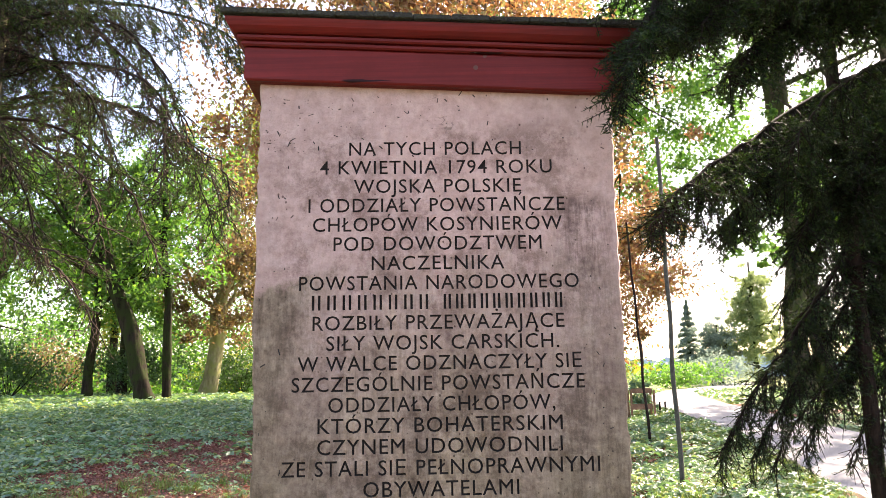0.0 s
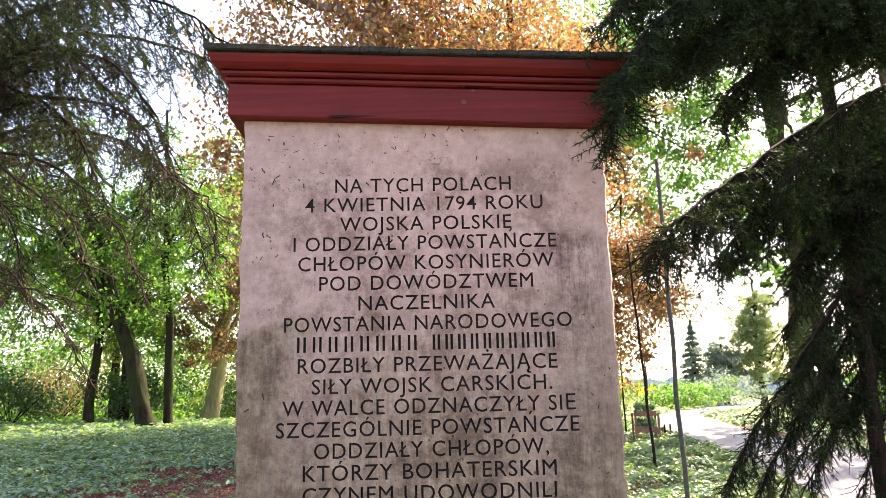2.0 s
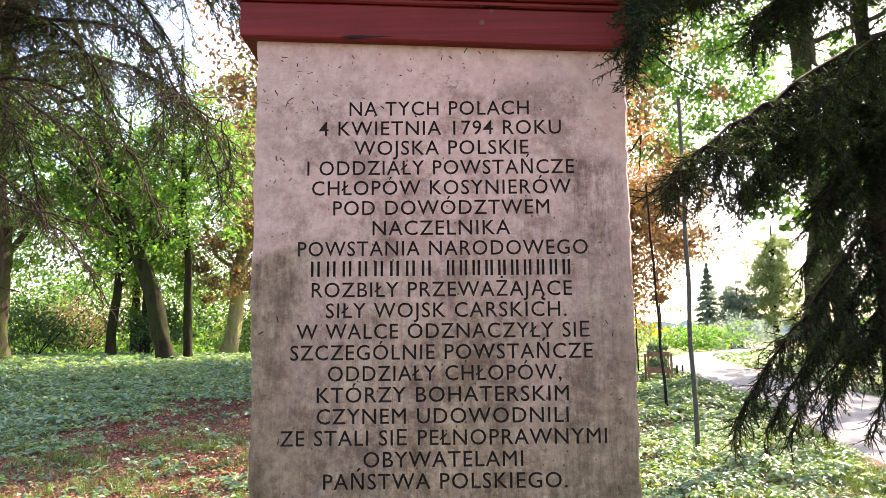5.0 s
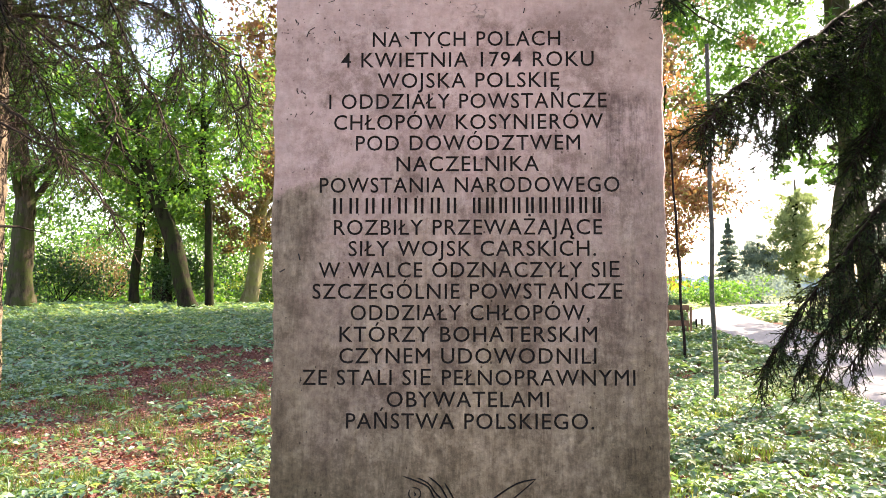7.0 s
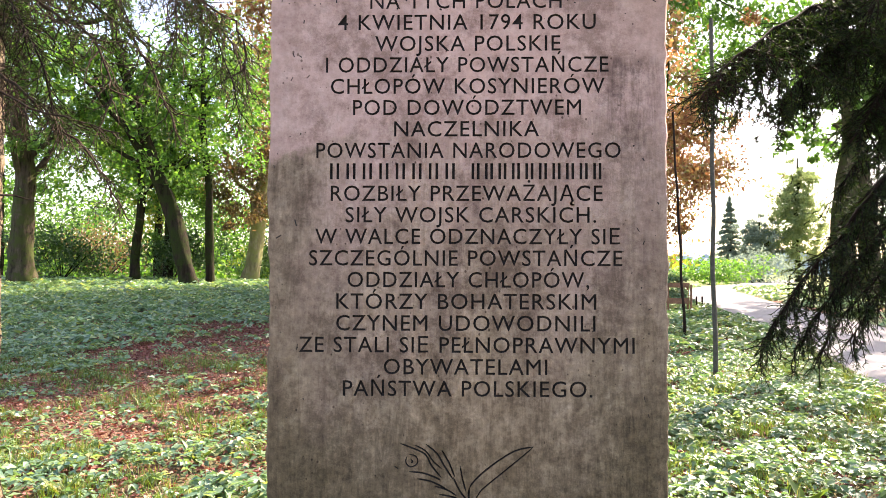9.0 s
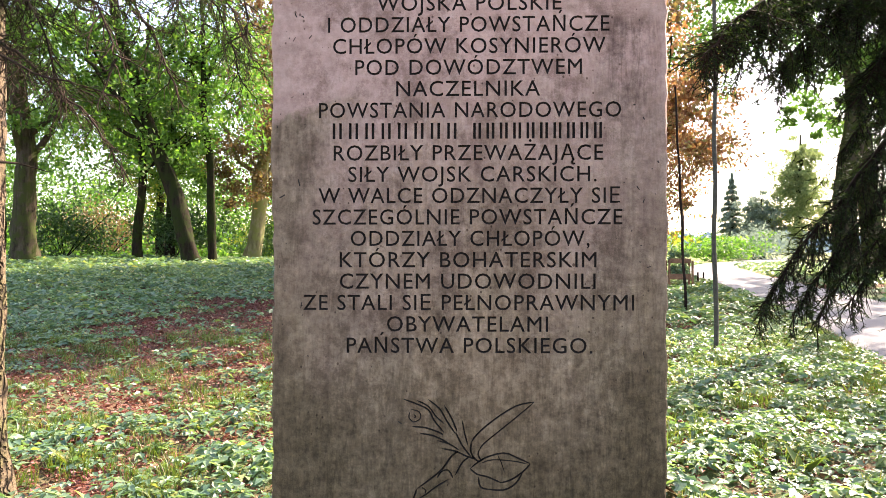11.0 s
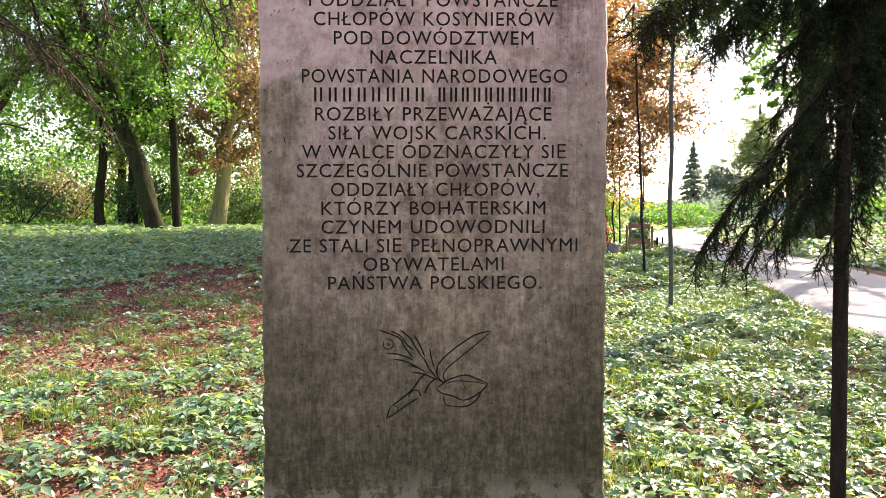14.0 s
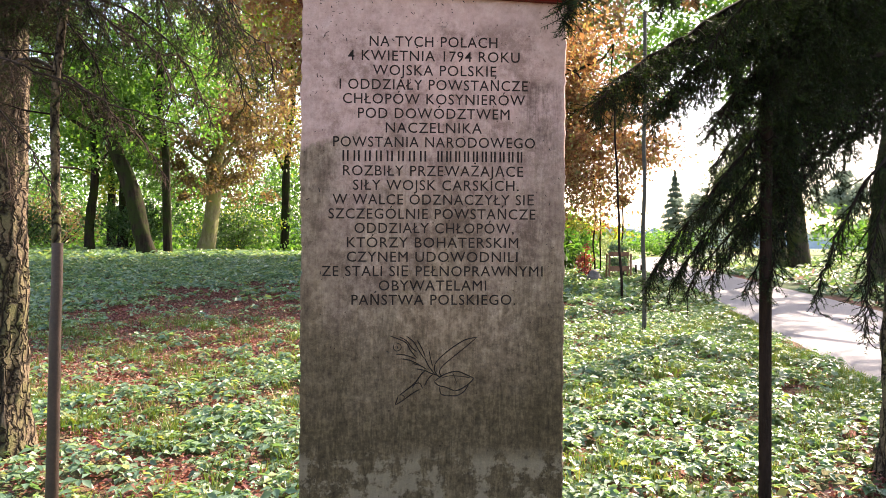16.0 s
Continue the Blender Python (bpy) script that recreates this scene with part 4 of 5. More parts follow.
right_spruce = spruce(2.98, 1.95, 0.20, 9.0, "spruce with dense dark drooping boughs beside the road")
RT = (2.95, 1.93)
for knots, width, hang, full, dry, dense in (
    # a long bough that reaches past the memorial's side, with a curtain of twigs below it
    ((3.20, (1.97, 1.25, 2.93), (1.51, 0.95, 2.70), (1.10, 0.65, 2.43), (0.84, 0.45, 2.25), (0.62, 0.26, 2.05)), 0.34, 0.9, 1.0, 0.0, 2.2),
    ((3.10, (2.05, 1.32, 2.84), (1.60, 1.02, 2.58), (1.22, 0.78, 2.34), (0.95, 0.62, 2.10)), 0.34, 1.0, 1.0, 0.0, 1.9),
    ((3.05, (2.10, 1.38, 2.76), (1.72, 1.10, 2.50), (1.42, 0.90, 2.24), (1.28, 0.82, 2.04)), 0.36, 1.0, 1.0, 0.05, 1.9),
    ((3.25, (2.15, 1.20, 3.00), (1.70, 0.80, 2.78), (1.30, 0.50, 2.52), (1.10, 0.38, 2.30)), 0.30, 0.9, 0.9, 0.0, 0.9),
    # a lower bough that hangs steeply
    ((2.75, (1.90, 1.25, 2.37), (1.55, 1.05, 2.01), (1.33, 1.00, 1.75), (1.16, 1.00, 1.54), (1.03, 1.00, 1.31)), 0.27, 0.8, 0.9, 0.05, 1.8),
    ((2.70, (1.96, 1.30, 2.30), (1.62, 1.08, 1.92), (1.42, 1.02, 1.68), (1.24, 1.00, 1.46), (1.14, 1.00, 1.30)), 0.27, 0.8, 0.8, 0.2, 1.4),
    ((2.55, (2.00, 1.35, 2.12), (1.66, 1.10, 1.74), (1.46, 1.04, 1.52), (1.34, 1.02, 1.34)), 0.26, 0.9, 0.7, 0.3, 1.2),
    ((2.45, (2.05, 1.35, 1.98), (1.74, 1.10, 1.66), (1.58, 1.02, 1.42), (1.50, 1.00, 1.28)), 0.20, 0.9, 0.6, 0.45, 0.8),
    ((2.60, (2.20, 1.45, 2.30), (1.85, 1.20, 2.02), (1.64, 1.12, 1.72), (1.56, 1.10, 1.52)), 0.26, 0.9, 0.6, 0.35, 0.8),
    ((3.00, (2.25, 1.50, 2.72), (1.95, 1.30, 2.48), (1.76, 1.20, 2.20), (1.68, 1.16, 1.95)), 0.34, 1.0, 0.9, 0.15, 1.3),
    ((3.15, (2.20, 1.35, 2.90), (1.85, 1.05, 2.66), (1.62, 0.90, 2.38), (1.52, 0.84, 2.16)), 0.34, 1.0, 1.0, 0.05, 1.6),
    ((3.00, (2.30, 1.62, 2.66), (1.92, 1.52, 2.36), (1.64, 1.46, 2.12), (1.48, 1.42, 1.90)), 0.34, 1.0, 0.9, 0.1, 1.2),
    ((2.62, (2.00, 1.34, 2.20), (1.70, 1.12, 1.84), (1.48, 1.05, 1.60), (1.30, 1.02, 1.40), (1.22, 1.00, 1.27)), 0.22, 0.9, 0.9, 0.2, 1.1),
    ((2.50, (2.05, 1.36, 2.06), (1.82, 1.16, 1.76), (1.68, 1.05, 1.50), (1.62, 1.00, 1.30)), 0.22, 0.9, 0.9, 0.2, 1.1),
    # thin bare-stemmed boughs nearer the road
    ((2.35, (2.30, 1.20, 1.96), (2.11, 1.10, 1.78), (1.90, 0.98, 1.46), (1.80, 0.92, 1.24)), 0.20, 0.9, 0.8, 0.35, 0.9),
    ((2.25, (2.36, 1.25, 1.84), (2.16, 1.06, 1.52), (2.06, 0.94, 1.22), (2.04, 0.90, 1.08)), 0.20, 0.9, 0.8, 0.25, 1.0),
    ((2.20, (2.50, 1.30, 1.80), (2.30, 1.05, 1.50), (2.22, 0.92, 1.18)), 0.20, 0.9, 0.8, 0.25, 1.0),
    # boughs towards the road, mostly out of view, added to shade the near ground
    ((2.90, (3.80, 2.70, 2.95), (4.60, 3.50, 2.70)), 0.40, 0.7, 1.0, 0.0, 0.6), ((3.00, (3.40, 3.10, 3.10), (3.90, 4.30, 3.00)), 0.40, 0.7, 1.0, 0.0, 0.6),
    ((3.70, (3.70, 3.10, 3.80), (4.40, 4.40, 3.60)), 0.40, 0.7, 1.0, 0.0, 0.6), ((3.40, (4.00, 2.50, 3.50), (4.90, 3.10, 3.30)), 0.40, 0.7, 1.0, 0.0, 0.6),
):
    bough(right_spruce, ((*RT, knots[0]), *knots[1:]), width, hang, min(1.0, full + 0.2), dry * 0.35, 0.16, 1.0, dense * 1.25)
# near green boughs over the cornice's end, bare towards the trunk
for knots, width, hang, full, dry, dense in (
    ((3.35, (1.95, 0.95, 3.10), (1.07, 0.40, 2.84), (0.66, 0.00, 2.58), (0.48, -0.18, 2.40), (0.43, -0.24, 2.24)), 0.22, 0.8, 1.0, 0.0, 1.5),
    ((3.45, (1.95, 0.85, 3.20), (1.20, 0.25, 2.92), (0.85, -0.02, 2.68), (0.66, -0.15, 2.46)), 0.28, 0.8, 1.0, 0.0, 1.4),
    ((3.40, (2.00, 1.00, 3.12), (1.35, 0.50, 2.86), (1.00, 0.25, 2.62), (0.82, 0.12, 2.44)), 0.30, 0.8, 1.0, 0.0, 1.3),
    ((3.60, (1.90, 0.95, 3.35), (1.05, 0.25, 3.05), (0.60, 0.00, 2.76)), 0.32, 0.8, 1.0, 0.0, 1.2),
    ((3.55, (2.10, 0.90, 3.25), (1.60, 0.30, 2.98), (1.30, 0.05, 2.70)), 0.32, 0.8, 1.0, 0.0, 1.2),
    ((3.80, (2.00, 1.10, 3.55), (1.20, 0.50, 3.30), (0.75, 0.30, 3.02)), 0.34, 0.8, 1.0, 0.0, 1.0),
    ((3.50, (1.90, 0.80, 3.22), (1.15, 0.18, 2.92), (0.70, -0.12, 2.66), (0.50, -0.26, 2.44), (0.44, -0.30, 2.32)), 0.24, 0.9, 1.0, 0.0, 1.7),
    ((3.55, (1.90, 0.85, 3.28), (1.10, 0.20, 2.98), (0.62, -0.10, 2.74), (0.46, -0.20, 2.55)), 0.26, 0.9, 1.0, 0.0, 1.7),
):
    bough(right_spruce, ((*RT, knots[0]), *knots[1:]), width, hang, full, dry, 0.50, 0.8, dense * 1.2)

# ---- broad-leaved trees ----


def limb_tree(name, x, y, tall, r, lean, bark, leaf, label, clear=3.0, crown=(4, 4, 4), centre=None, leaves=9000, size=0.14, clumps=70, limbs=9, seed=0):
    """A tapered, leaning trunk with limbs, and a crown of leaf clumps at the limbs' ends."""
    z0 = float(height(x, y))
    ob = empty(name, (x, y, z0), label, "tree")
    trunk = wander((0, 0, -0.3), (lean[0], lean[1], tall), 24, 0.35, x * 1.7 + seed)
    kk = np.linspace(0, 1, 24)
    trunk = np.array([[np.interp(u, kk, trunk[:, q]) for q in range(3)] for u in np.linspace(0, 1, 70) ** 1.5])
    kk = k2 = np.linspace(0, 1, 70) ** 1.5
    t = Tubes(18).add(trunk, r * (1 - 0.75 * k2) + r * 0.45 * np.exp(-k2 * tall * 2.2))
    ring = t.v[0].reshape(70, 18, 3)
    for a in range(70):
        for b in range(18):
            c, d, h = math.cos(b * math.pi / 9), math.sin(b * math.pi / 9), k2[a] * tall
            ring[a, b] += (ring[a, b] - trunk[a]) * (0.22 * noise.noise((c * 1.6 + x, d * 1.6, h * 0.9)) + 0.13 * noise.noise((c * 4, d * 4 + x, h * 2.6)) + 0.25 * math.exp(-h * 1.6) * noise.noise((c * 2.4, d * 2.4, x)))
    part("trunk", t.mesh("trunk", bark), bark, ob)
    mid = np.array(centre if centre is not None else (lean[0] * 0.7, lean[1] * 0.7, clear + crown[2]), float)
    ends = []
    for k in range(limbs):
        arms = Tubes(6)
        a = rng.uniform(0.25, 0.9)
        p = np.array([np.interp(a, kk, trunk[:, q]) for q in range(3)])
        d = rng.normal(size=3)
        d[2] = abs(d[2]) * 0.6
        e = mid + unit(d) * np.array(crown) * rng.uniform(0.6, 0.95)
        e[2] = max(e[2], p[2] * 0.75)
        w = wander(p, e, 9, 0.5, k * 3.1 + x)
        arms.add(w, np.linspace(r * 0.32, 0.015, 9))
        for s in range(4):
            b = w[rng.integers(3, 9)]
            f = b + unit(rng.normal(size=3) + (0, 0, 0.1)) * rng.uniform(0.6, 1.8)
            arms.add(wander(b, f, 6, 0.25, s + k), np.linspace(r * 0.09, 0.006, 6))
            ends.append(f)
        part("limb", arms.mesh("limb", bark), bark, ob)
    u = unit(rng.normal(size=(clumps, 3)))
    hub = mid + u * np.array(crown) * (rng.random((clumps, 1)) ** 0.45) * rng.uniform(0.75, 1.1, (clumps, 1))
    hub = np.concatenate([hub, np.array(ends)])
    pick = rng.integers(0, len(hub), leaves)
    spread = rng.uniform(0.14, 0.48, len(hub))[pick][:, None] * np.mean(crown) / 4
    c = hub[pick] + rng.normal(size=(leaves, 3)) * spread * (1, 1, 0.7)
    c = c[c[:, 2] > 0.1]
    n = len(c)
    part("crown", leaf_mesh("crown", c, rng.normal(size=(n, 3)) + (0, 0, -0.4), rng.normal(size=(n, 3)) + (0, 0, 0.6), rng.uniform(0.7, 1.4, n) * size, rng.uniform(0.4, 0.75, n) * size, leaf), leaf, ob)
    return ob


T = "broadleaf_tree"
limb_tree(T, -10.3, 24.5, 13, 0.32, (-4.2, 0, 0), M_BARK, M_LEAF_GREEN, "leaning mossy dark tree with green leaves", 3.0, (4.2, 3.5, 4.0), None, 9500, 0.17, 80)
limb_tree(T, -10.05, 25.6, 12, 0.17, (-0.6, 0, 0), M_BARK, M_LEAF_GREEN, "slim brown tree with green leaves", 3.0, (3, 3, 4), None, 8000, 0.16, 60)
limb_tree(T, -11.6, 35.0, 14, 0.40, (1.8, 0, 0), M_BARK_PALE, M_LEAF_BROWN, "pale-barked tree with withered brown leaves", 2.2, (5, 4, 5.5), (1.0, 0, 7.0), 16000, 0.19, 90)
limb_tree(T, -16.2, 24.0, 14, 0.42, (-0.4, 0, 0), M_BARK_MOTTLED, M_LEAF_GREEN, "thick rough-barked tree with green leaves", 3.0, (4.5, 4, 4.5), None, 8000, 0.18, 80)
limb_tree(T, -15.5, 31.0, 11, 0.22, (0.5, 0, 0), M_BARK, M_LEAF_GREEN, "slim dark tree with light green leaves", 2.0, (3.5, 3, 4), None, 8000, 0.18, 60)
limb_tree(T, -14.9, 33.0, 11, 0.20, (0.3, 0, 0), M_BARK, M_LEAF_GREEN, "slim dark tree deep in the grove", 2.0, (3.5, 3, 4), None, 7000, 0.18, 60)
limb_tree(T, -17.5, 38.0, 12, 0.25, (-0.3, 0, 0), M_BARK, M_LEAF_YELLOW, "slim dark tree with yellow-green leaves", 2.0, (4, 4, 4), None, 8000, 0.2, 60)
limb_tree(T, -9.7, 45.0, 18, 0.28, (0.9, 0, 0), M_BARK, M_LEAF_YELLOW, "slim leaning tree against bright foliage", 5.0, (6, 4, 8.5), (-1.0, 0, 13.5), 26000, 0.24, 200)
limb_tree(T, -24.0, 34.0, 14, 0.35, (0.3, 0, 0), M_BARK, M_LEAF_GREEN, "broad green tree at the wood's edge", 1.5, (6, 5, 5), None, 7000, 0.22, 80)
limb_tree(T, -1.7, 14.7, 24, 0.46, (0.3, 0.2, 0), M_BARK_GREY, M_LEAF_RUST, "large tree with rusty orange autumn leaves", 2.5, (5.0, 3.6, 6.2), (0.8, 0.3, 8.2), 62000, 0.13, 330, 18)
limb_tree(T, 1.35, 15.4, 12, 0.24, (0.5, 0.2, 0), M_BARK, M_LEAF_RUST, "slim tree with drooping orange leaves", 1.6, (2.1, 2.2, 2.4), (2.0, -0.4, 3.5), 30000, 0.10, 200, 12)
limb_tree(T, 0.8, 22.5, 15, 0.3, (0.3, 0.2, 0), M_BARK, M_LEAF_BROWN, "withered brown tree behind an orange one", 1.5, (5.0, 3.0, 6.5), (1.0, 0, 8.6), 30000, 0.2, 200, 12)
limb_tree(T, 0.6, 31.0, 19, 0.40, (2.0, 0.2, 0), M_BARK, M_LEAF_GREEN, "tall tree with bright green leaves behind an orange one", 5.5, (8.0, 4.0, 8.0), (8.0, 0.5, 14.4), 38000, 0.22, 260, 20)
# crown places invented: first low to shade the road, next two pushed aside
limb_tree(T, 9.45, 18.6, 15, 0.33, (0.2, 0, 0), M_BARK_MOTTLED, M_LEAF_GREEN, "thick brown-trunked tree on the road's far verge", 8.0, (2.6, 2.4, 1.5), (1.2, 0.9, 5.0), 9000, 0.15, 60)
limb_tree(T, 10.55, 19.2, 15, 0.28, (-1.6, 0, 0), M_BARK_MOTTLED, M_LEAF_GREEN, "leaning brown-trunked tree on the far verge", 8.0, (3.5, 3.5, 3.0), (6.0, 1.0, 10.5), 9000, 0.15, 60)
limb_tree(T, 9.9, 14.2, 13, 0.24, (0.2, 0, 0), M_BARK_MOTTLED, M_LEAF_GREEN, "tall brown-trunked tree beside the road", 8.0, (3.0, 3.0, 2.6), (6.5, 0.5, 10.0), 7000, 0.15, 60)
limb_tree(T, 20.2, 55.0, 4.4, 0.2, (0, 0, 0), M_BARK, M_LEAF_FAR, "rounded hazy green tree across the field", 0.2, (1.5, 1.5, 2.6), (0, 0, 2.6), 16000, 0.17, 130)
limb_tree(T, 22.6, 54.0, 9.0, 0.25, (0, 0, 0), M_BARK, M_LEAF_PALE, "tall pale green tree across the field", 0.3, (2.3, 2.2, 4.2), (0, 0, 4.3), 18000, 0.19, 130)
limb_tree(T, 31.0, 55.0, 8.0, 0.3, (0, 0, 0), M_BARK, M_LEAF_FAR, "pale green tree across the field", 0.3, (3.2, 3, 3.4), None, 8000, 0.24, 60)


def conifer(x, y, tall, wide, label):
    """A far conifer: a straight trunk and tiers of drooping leafy branches that narrow to the tip."""
    ob = empty("conifer_tree", (x, y, float(height(x, y))), label, "tree")
    part("trunk", Tubes(8).add(np.array([(0, 0, -0.2), (0, 0, tall * 0.5), (0.1, 0, tall)]), [0.2, 0.12, 0.02]).mesh("trunk", M_BARK), M_BARK, ob)
    n = 15000
    h = rng.random(n) ** 1.35
    tier = np.round(h * 15 + rng.normal(size=n) * 0.16) / 15
    a = rng.integers(0, 9, n) * 0.7 + np.floor(tier * 15) * 1.3 + rng.normal(size=n) * 0.22
    reach = wide * (1 - np.clip(tier, 0, 1)) ** 0.8 * (0.75 + 0.3 * np.sin(a * 3 + tier * 40)) * np.sqrt(rng.random(n))
    c = np.stack([np.cos(a) * reach, np.sin(a) * reach, 0.25 + np.clip(tier, 0, 1) * tall * 0.98 - 0.22 * reach + rng.normal(size=n) * 0.07], 1)
    c[:, 2] = np.clip(c[:, 2], 0.1, None)
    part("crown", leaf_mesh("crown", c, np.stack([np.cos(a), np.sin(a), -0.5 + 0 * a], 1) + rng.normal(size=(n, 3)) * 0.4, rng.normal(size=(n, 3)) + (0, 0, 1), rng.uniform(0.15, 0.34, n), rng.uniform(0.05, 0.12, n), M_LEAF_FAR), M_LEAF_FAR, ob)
    return ob


conifer(18.7, 57.0, 6.2, 1.7, "hazy blue-green conifer across the field")

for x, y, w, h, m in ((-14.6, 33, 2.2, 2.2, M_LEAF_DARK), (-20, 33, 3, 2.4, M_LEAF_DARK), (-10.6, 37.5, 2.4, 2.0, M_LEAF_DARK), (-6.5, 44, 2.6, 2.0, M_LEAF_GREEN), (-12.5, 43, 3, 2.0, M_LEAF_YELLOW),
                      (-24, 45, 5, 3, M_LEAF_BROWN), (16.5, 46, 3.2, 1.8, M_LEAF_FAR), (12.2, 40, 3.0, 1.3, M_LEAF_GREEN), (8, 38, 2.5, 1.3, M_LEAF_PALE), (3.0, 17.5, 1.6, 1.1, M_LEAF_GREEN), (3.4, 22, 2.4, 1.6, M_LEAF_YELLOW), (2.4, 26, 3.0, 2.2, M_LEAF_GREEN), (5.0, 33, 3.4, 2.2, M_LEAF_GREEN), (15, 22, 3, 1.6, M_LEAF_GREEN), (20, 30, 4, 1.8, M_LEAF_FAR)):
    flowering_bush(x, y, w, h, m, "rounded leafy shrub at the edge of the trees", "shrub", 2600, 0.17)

# far woods beyond the meadow, and a rise across the field with haze painted in
n = 66000
fx, fy = rng.uniform(-75, 2, n // 150), rng.uniform(48, 78, n // 150)
hub = np.stack([fx, fy, 1 + 0.2 + 9.0 * rng.random(n // 150) ** 1.5], 1)
c = hub[rng.integers(0, len(hub), n)] + rng.normal(size=(n, 3)) * (1.3, 1.3, 0.9)
c = c[c[:, 2] > 1.0]
n = len(c)
m = 26000
low = np.stack([rng.uniform(-60, -3, m), rng.uniform(40, 50, m), 1 + rng.random(m) ** 1.6 * 2.6], 1)
low = low[low[:, 2] < 2.2 + 1.2 * np.sin(low[:, 0] * 0.9) + 0.6 * np.sin(low[:, 0] * 2.7)]
scrub = new("undergrowth", leaf_mesh("undergrowth", low, rng.normal(size=low.shape), rng.normal(size=low.shape) + (0, -0.3, 0.5), rng.uniform(0.2, 0.4, len(low)), rng.uniform(0.12, 0.25, len(low)), M_LEAF_GREEN))
tagged(scrub, "green undergrowth along the wood's edge", "undergrowth", kind="stuff")
woods = new("far_woods", leaf_mesh("far_woods", c, rng.normal(size=(n, 3)), rng.normal(size=(n, 3)) + (0, -0.4, 0.4), rng.uniform(0.2, 0.44, n), rng.uniform(0.12, 0.26, n), M_LEAF_GREEN))
# dark leaf copies, nearer and lower, stand in for shade between the clumps
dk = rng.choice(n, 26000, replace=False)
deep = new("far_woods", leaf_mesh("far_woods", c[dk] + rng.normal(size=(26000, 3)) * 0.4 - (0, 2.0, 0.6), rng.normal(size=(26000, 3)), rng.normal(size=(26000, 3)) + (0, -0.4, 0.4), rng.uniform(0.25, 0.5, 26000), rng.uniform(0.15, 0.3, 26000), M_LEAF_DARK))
tagged(deep, "deep green leaves that paint shade into the woodland beyond the meadow", "woodland", kind="stuff")
tagged(woods, "sunlit yellow-green woodland beyond the meadow", "woodland", kind="stuff")
ridge = bmesh.new()
px = np.linspace(-150, 400, 160)
tops = [ridge.verts.new((x, 300 + 20 * math.sin(x * 0.02), 9 + 5 * noise.noise((x * 0.03, 0, 0)) + 2.5 * noise.noise((x * 0.2, 1, 0)))) for x in px]
feet = [ridge.verts.new((x, 296 + 20 * math.sin(x * 0.02), 0)) for x in px]
for a in range(len(px) - 1):
    ridge.faces.new((feet[a], feet[a + 1], tops[a + 1], tops[a]))
hill = new("backdrop", bpy.data.meshes.new("backdrop"))
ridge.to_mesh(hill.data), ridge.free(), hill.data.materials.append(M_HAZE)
tagged(hill, "distant wooded rise with haze painted into its blue colour", "backdrop", kind="structure")

# ---- ground cover ----


def patchy(x, y, f, seed):
    a = np.sin(f * x + seed) * np.sin(f * 1.3 * y + 2 * seed) + 0.6 * np.sin(f * 2.3 * x - 1.9 * f * y + seed * 3) + 0.4 * np.sin(f * 4.7 * y + f * 3.1 * x)
    return a / 2


def litter_amount(x, y):
    """Where dry litter lies bare: a long patch left of the memorial, thin ones elsewhere."""
    a = np.exp(-(((x + 3.3) / 2.2) ** 2 + ((y - 8.6) / 4.2) ** 2))
    b = np.exp(-(((x + 3.9) / 1.6) ** 2 + ((y - 4.6) / 0.8) ** 2))
    c = np.exp(-(((x + 2.0) / 1.5) ** 2 + ((y - 2.2) / 1.2) ** 2)) + np.exp(-(((x - 2.6) / 1.6) ** 2 + ((y - 1.6) / 0.8) ** 2))
    return np.clip(0.7 * c + 1.9 * a + 1.0 * b + 0.8 * patchy(x, y, 1.9, 1.0), 0, 1)


def scatter(n, x0, x1, y0, y1):
    x, y = rng.uniform(x0, x1, n), rng.uniform(y0, y1, n)
    keep = (off_road(x, y) > -0.06) & ~((np.abs(x) < HALF + 0.02) & (y > -0.02) & (y < BACK + 0.02)) 
    return x[keep], y[keep]


def weeds(name, n, area, leaf, stalk, label):
    x, y = scatter(n, *area)
    keep = rng.random(len(x)) > np.maximum(litter_amount(x, y) * 0.93, 0.35 - 0.6 * patchy(x, y, 3.7, 2.0))
    x, y = x[keep], y[keep]
    n = len(x)
    k = 7
    px, py = np.repeat(x, k), np.repeat(y, k)
    a = np.tile(np.arange(k) * 2 * np.pi / k, n) + np.repeat(rng.random(n) * 6.3, k) + rng.normal(size=n * k) * 0.3
    tall = np.repeat(stalk * rng.uniform(0.3, 1.0, n) * (1 + 0.7 * patchy(x, y, 2.9, 5.0)), k) * rng.uniform(0.75, 1.1, n * k)
    out = np.stack([np.cos(a), np.sin(a), rng.normal(size=n * k) * 0.22 - 0.12], 1)
    size = np.repeat(leaf * rng.uniform(0.5, 1.7, n), k)
    c = np.stack([px, py, height(px, py) + tall], 1) + out * size[:, None] * 0.65
    ob = new(name, leaf_mesh(name, c, out, rng.normal(size=(n * k, 3)) * 0.35 + (0, 0, 1), size, size * rng.uniform(0.45, 0.7, n * k), M_PLANT))
    return tagged(ob, label, "weeds", kind="stuff")


weeds("ground_weeds", 38000, (-7, 4.4, -1.6, 9), 0.054, 0.10, "low green ground elder and ivy leaves among litter")
weeds("ground_weeds", 24000, (-15, 5, 9, 19), 0.085, 0.13, "green carpet of ground elder in tree shade")
weeds("ground_weeds", 11000, (-28, 5, 19, 36), 0.15, 0.15, "green carpet of ground elder in tree shade")
weeds("ground_weeds", 5000, (-8, 4.4, -7, -1.6), 0.07, 0.1, "low green weeds over brown litter behind the memorial's front")
weeds("ground_weeds", 15000, (7.0, 26, -4, 32), 0.13, 0.12, "low green weeds on the road's far verge")
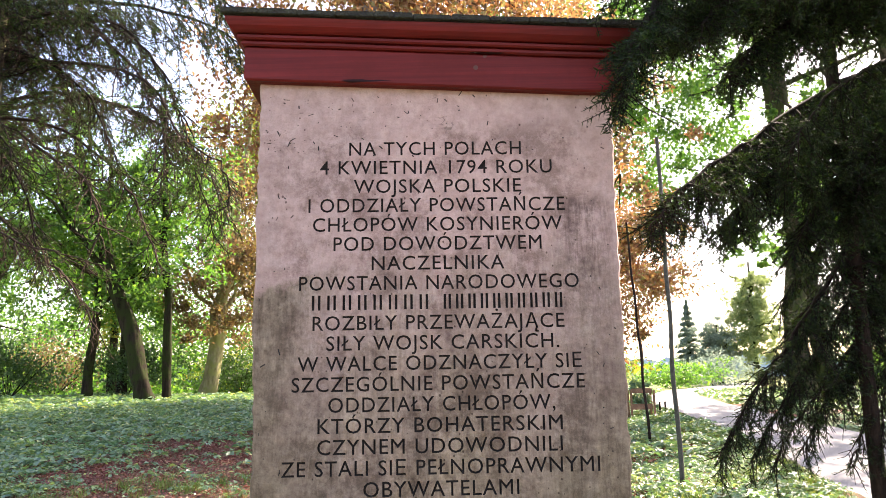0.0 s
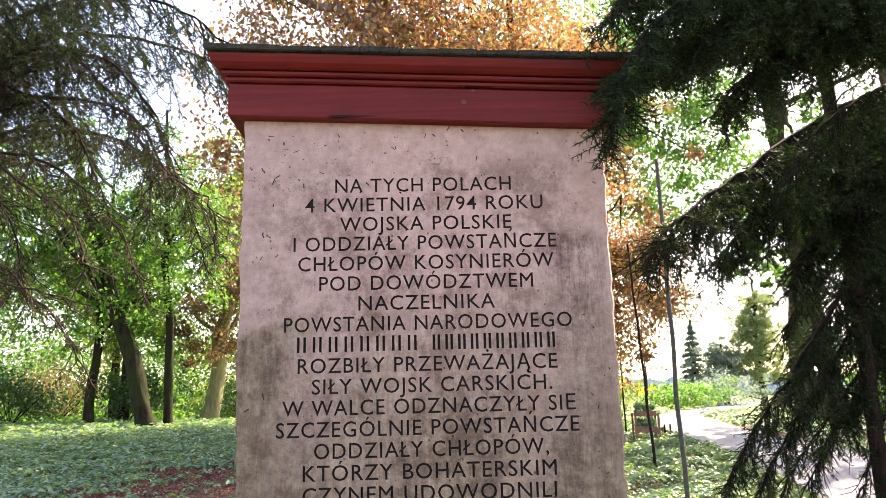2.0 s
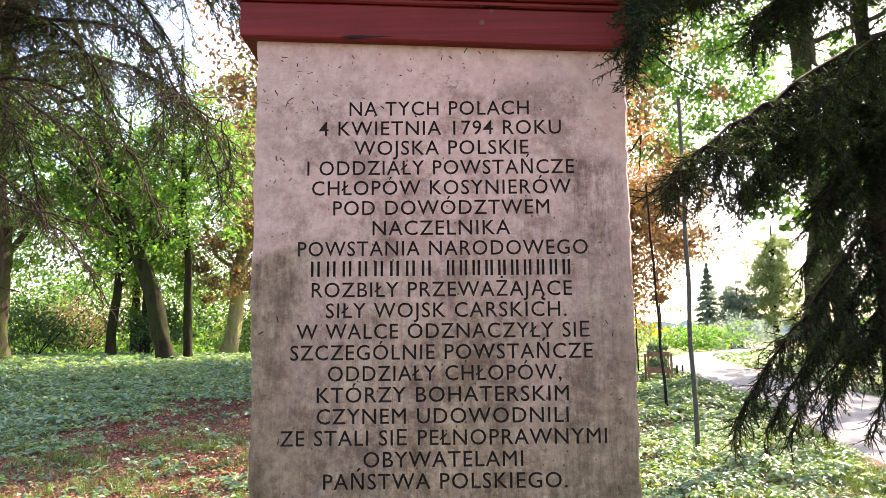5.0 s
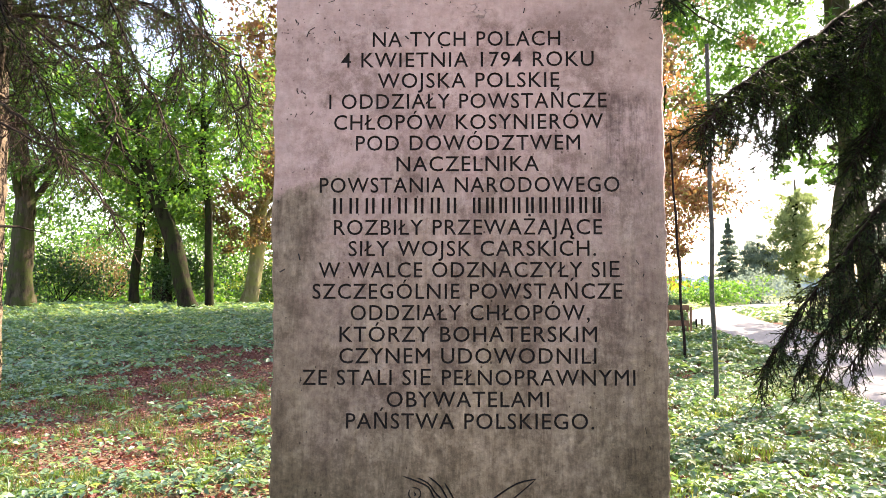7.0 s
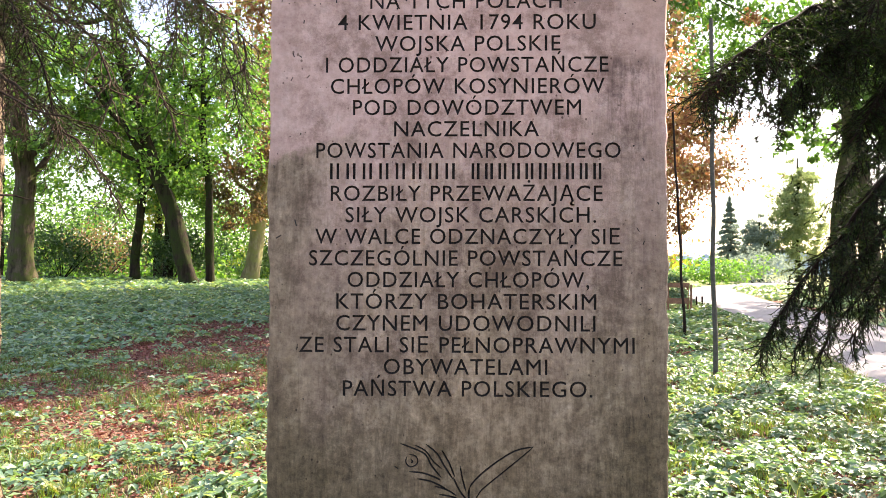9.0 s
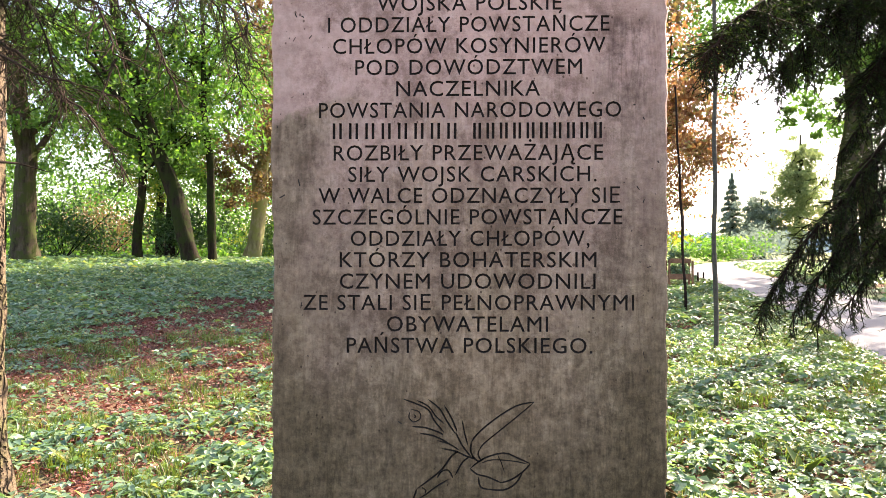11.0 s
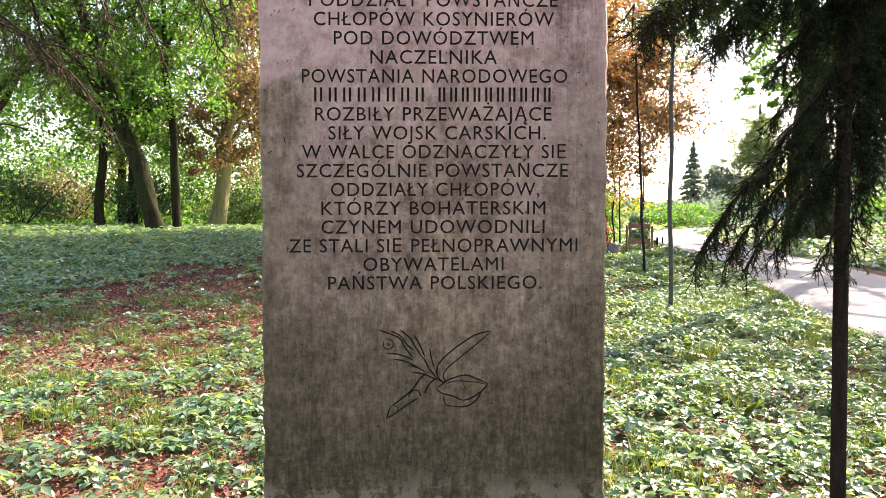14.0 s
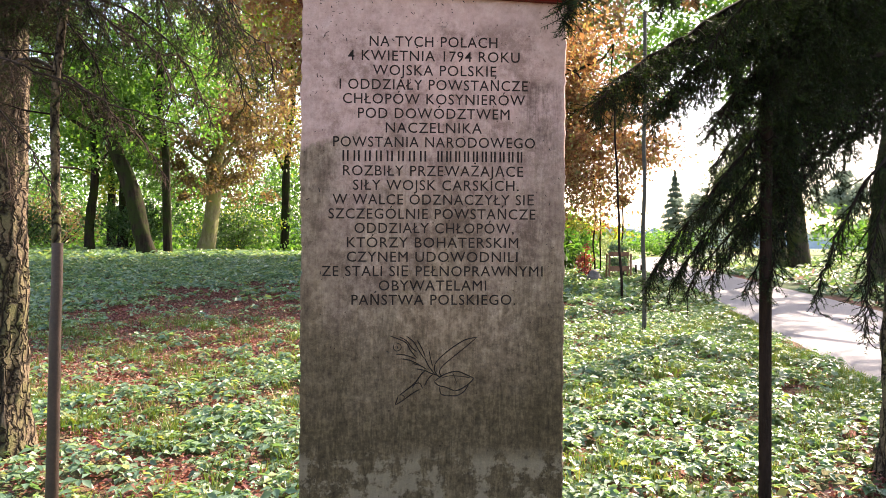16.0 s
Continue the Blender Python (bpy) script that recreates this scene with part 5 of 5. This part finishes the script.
x, y = scatter(150000, -8, 4.6, -1.2, 15)
keep = rng.random(len(x)) < 0.22 + 0.9 * litter_amount(x, y)
x, y = x[keep], y[keep]
n = len(x)
c = np.stack([x, y, height(x, y) + rng.uniform(0.004, 0.035, n)], 1)
litter = new("leaf_litter", leaf_mesh("leaf_litter", c, rng.normal(size=(n, 3)) * (1, 1, 0.25), rng.normal(size=(n, 3)) * 0.5 + (0, 0, 1), rng.uniform(0.025, 0.065, n), rng.uniform(0.010, 0.035, n), M_LITTER, 0.3))
tagged(litter, "red-brown and tan fallen leaves and needles", "leaf litter", kind="stuff")


def grass(n, area, tall, label, clump=14, verge=False):
    x, y = scatter(n, *area)
    if verge:
        keep = (rng.random(len(x)) < np.exp(-np.abs(off_road(x, y)) / 0.35))
        x, y = x[keep], y[keep]
    else:
        keep = patchy(x, y, 2.6, 4.0) > 0.12
        x, y = x[keep], y[keep]
    x, y = np.repeat(x, clump), np.repeat(y, clump)
    n = len(x)
    x, y = x + rng.normal(size=n) * 0.035, y + rng.normal(size=n) * 0.035
    base = np.stack([x, y, height(x, y)], 1)
    lean = rng.normal(size=(n, 3)) * (0.45, 0.45, 0)
    h = rng.uniform(0.4, 1.2, (n, 1)) * tall
    w = unit(np.stack([rng.normal(size=n), rng.normal(size=n), np.zeros(n)], 1)) * 0.0028
    mid = base + lean * h * 0.35 + h * (0, 0, 0.6)
    tip = base + lean * h + h * (0, 0, 0.9)
    v = np.stack([base - w, base + w, mid + w * 0.8, mid - w * 0.8, tip], 1).reshape(-1, 3)
    o = np.arange(n)[:, None] * 5
    f = np.concatenate([o + [0, 1, 2], o + [0, 2, 3], o + [3, 2, 4]], 1).reshape(-1, 3)
    return tagged(new("grass", arrays("grass", v, f, M_GRASS)), label, "grass", kind="stuff")


grass(5200, (-6, 4.3, -1.0, 8), 0.15, "thin green grass tufts among weeds")
grass(11000, (2.6, 5.6, -3, 17), 0.11, "short green and straw grass on the road's verge", verge=True)


def dock(x, y, n, size, mat, label):
    """A rosette of a few broad upright leaves."""
    a = rng.random(n) * 6.3
    out = np.stack([np.cos(a), np.sin(a), rng.uniform(0.7, 1.6, n)], 1)
    ln = size * rng.uniform(0.6, 1.1, n)
    c = unit(out) * ln[:, None] * 0.5
    ob = new("dock_plant", leaf_mesh("dock_plant", c, out, np.cross(out, np.stack([-np.sin(a), np.cos(a), 0 * a], 1)), ln, ln * 0.32, mat))
    ob.location = (x, y, float(height(x, y)))
    return tagged(ob, label, "plant", "broad-leaved plants")


for x, y in ((-1.15, 1.45), (-0.75, 1.2), (-2.0, 3.6), (2.9, 3.4), (2.3, 5.2), (2.0, 3.0), (-3.6, 3.2), (-1.2, 4.4), (3.1, 4.6), (1.7, 4.3), (-2.6, 2.9), (1.1, 2.2)):
    dock(x, y, int(rng.integers(5, 9)), rng.uniform(0.14, 0.24), M_GRASS, "bright yellow-green broad-leaved plant among weeds")
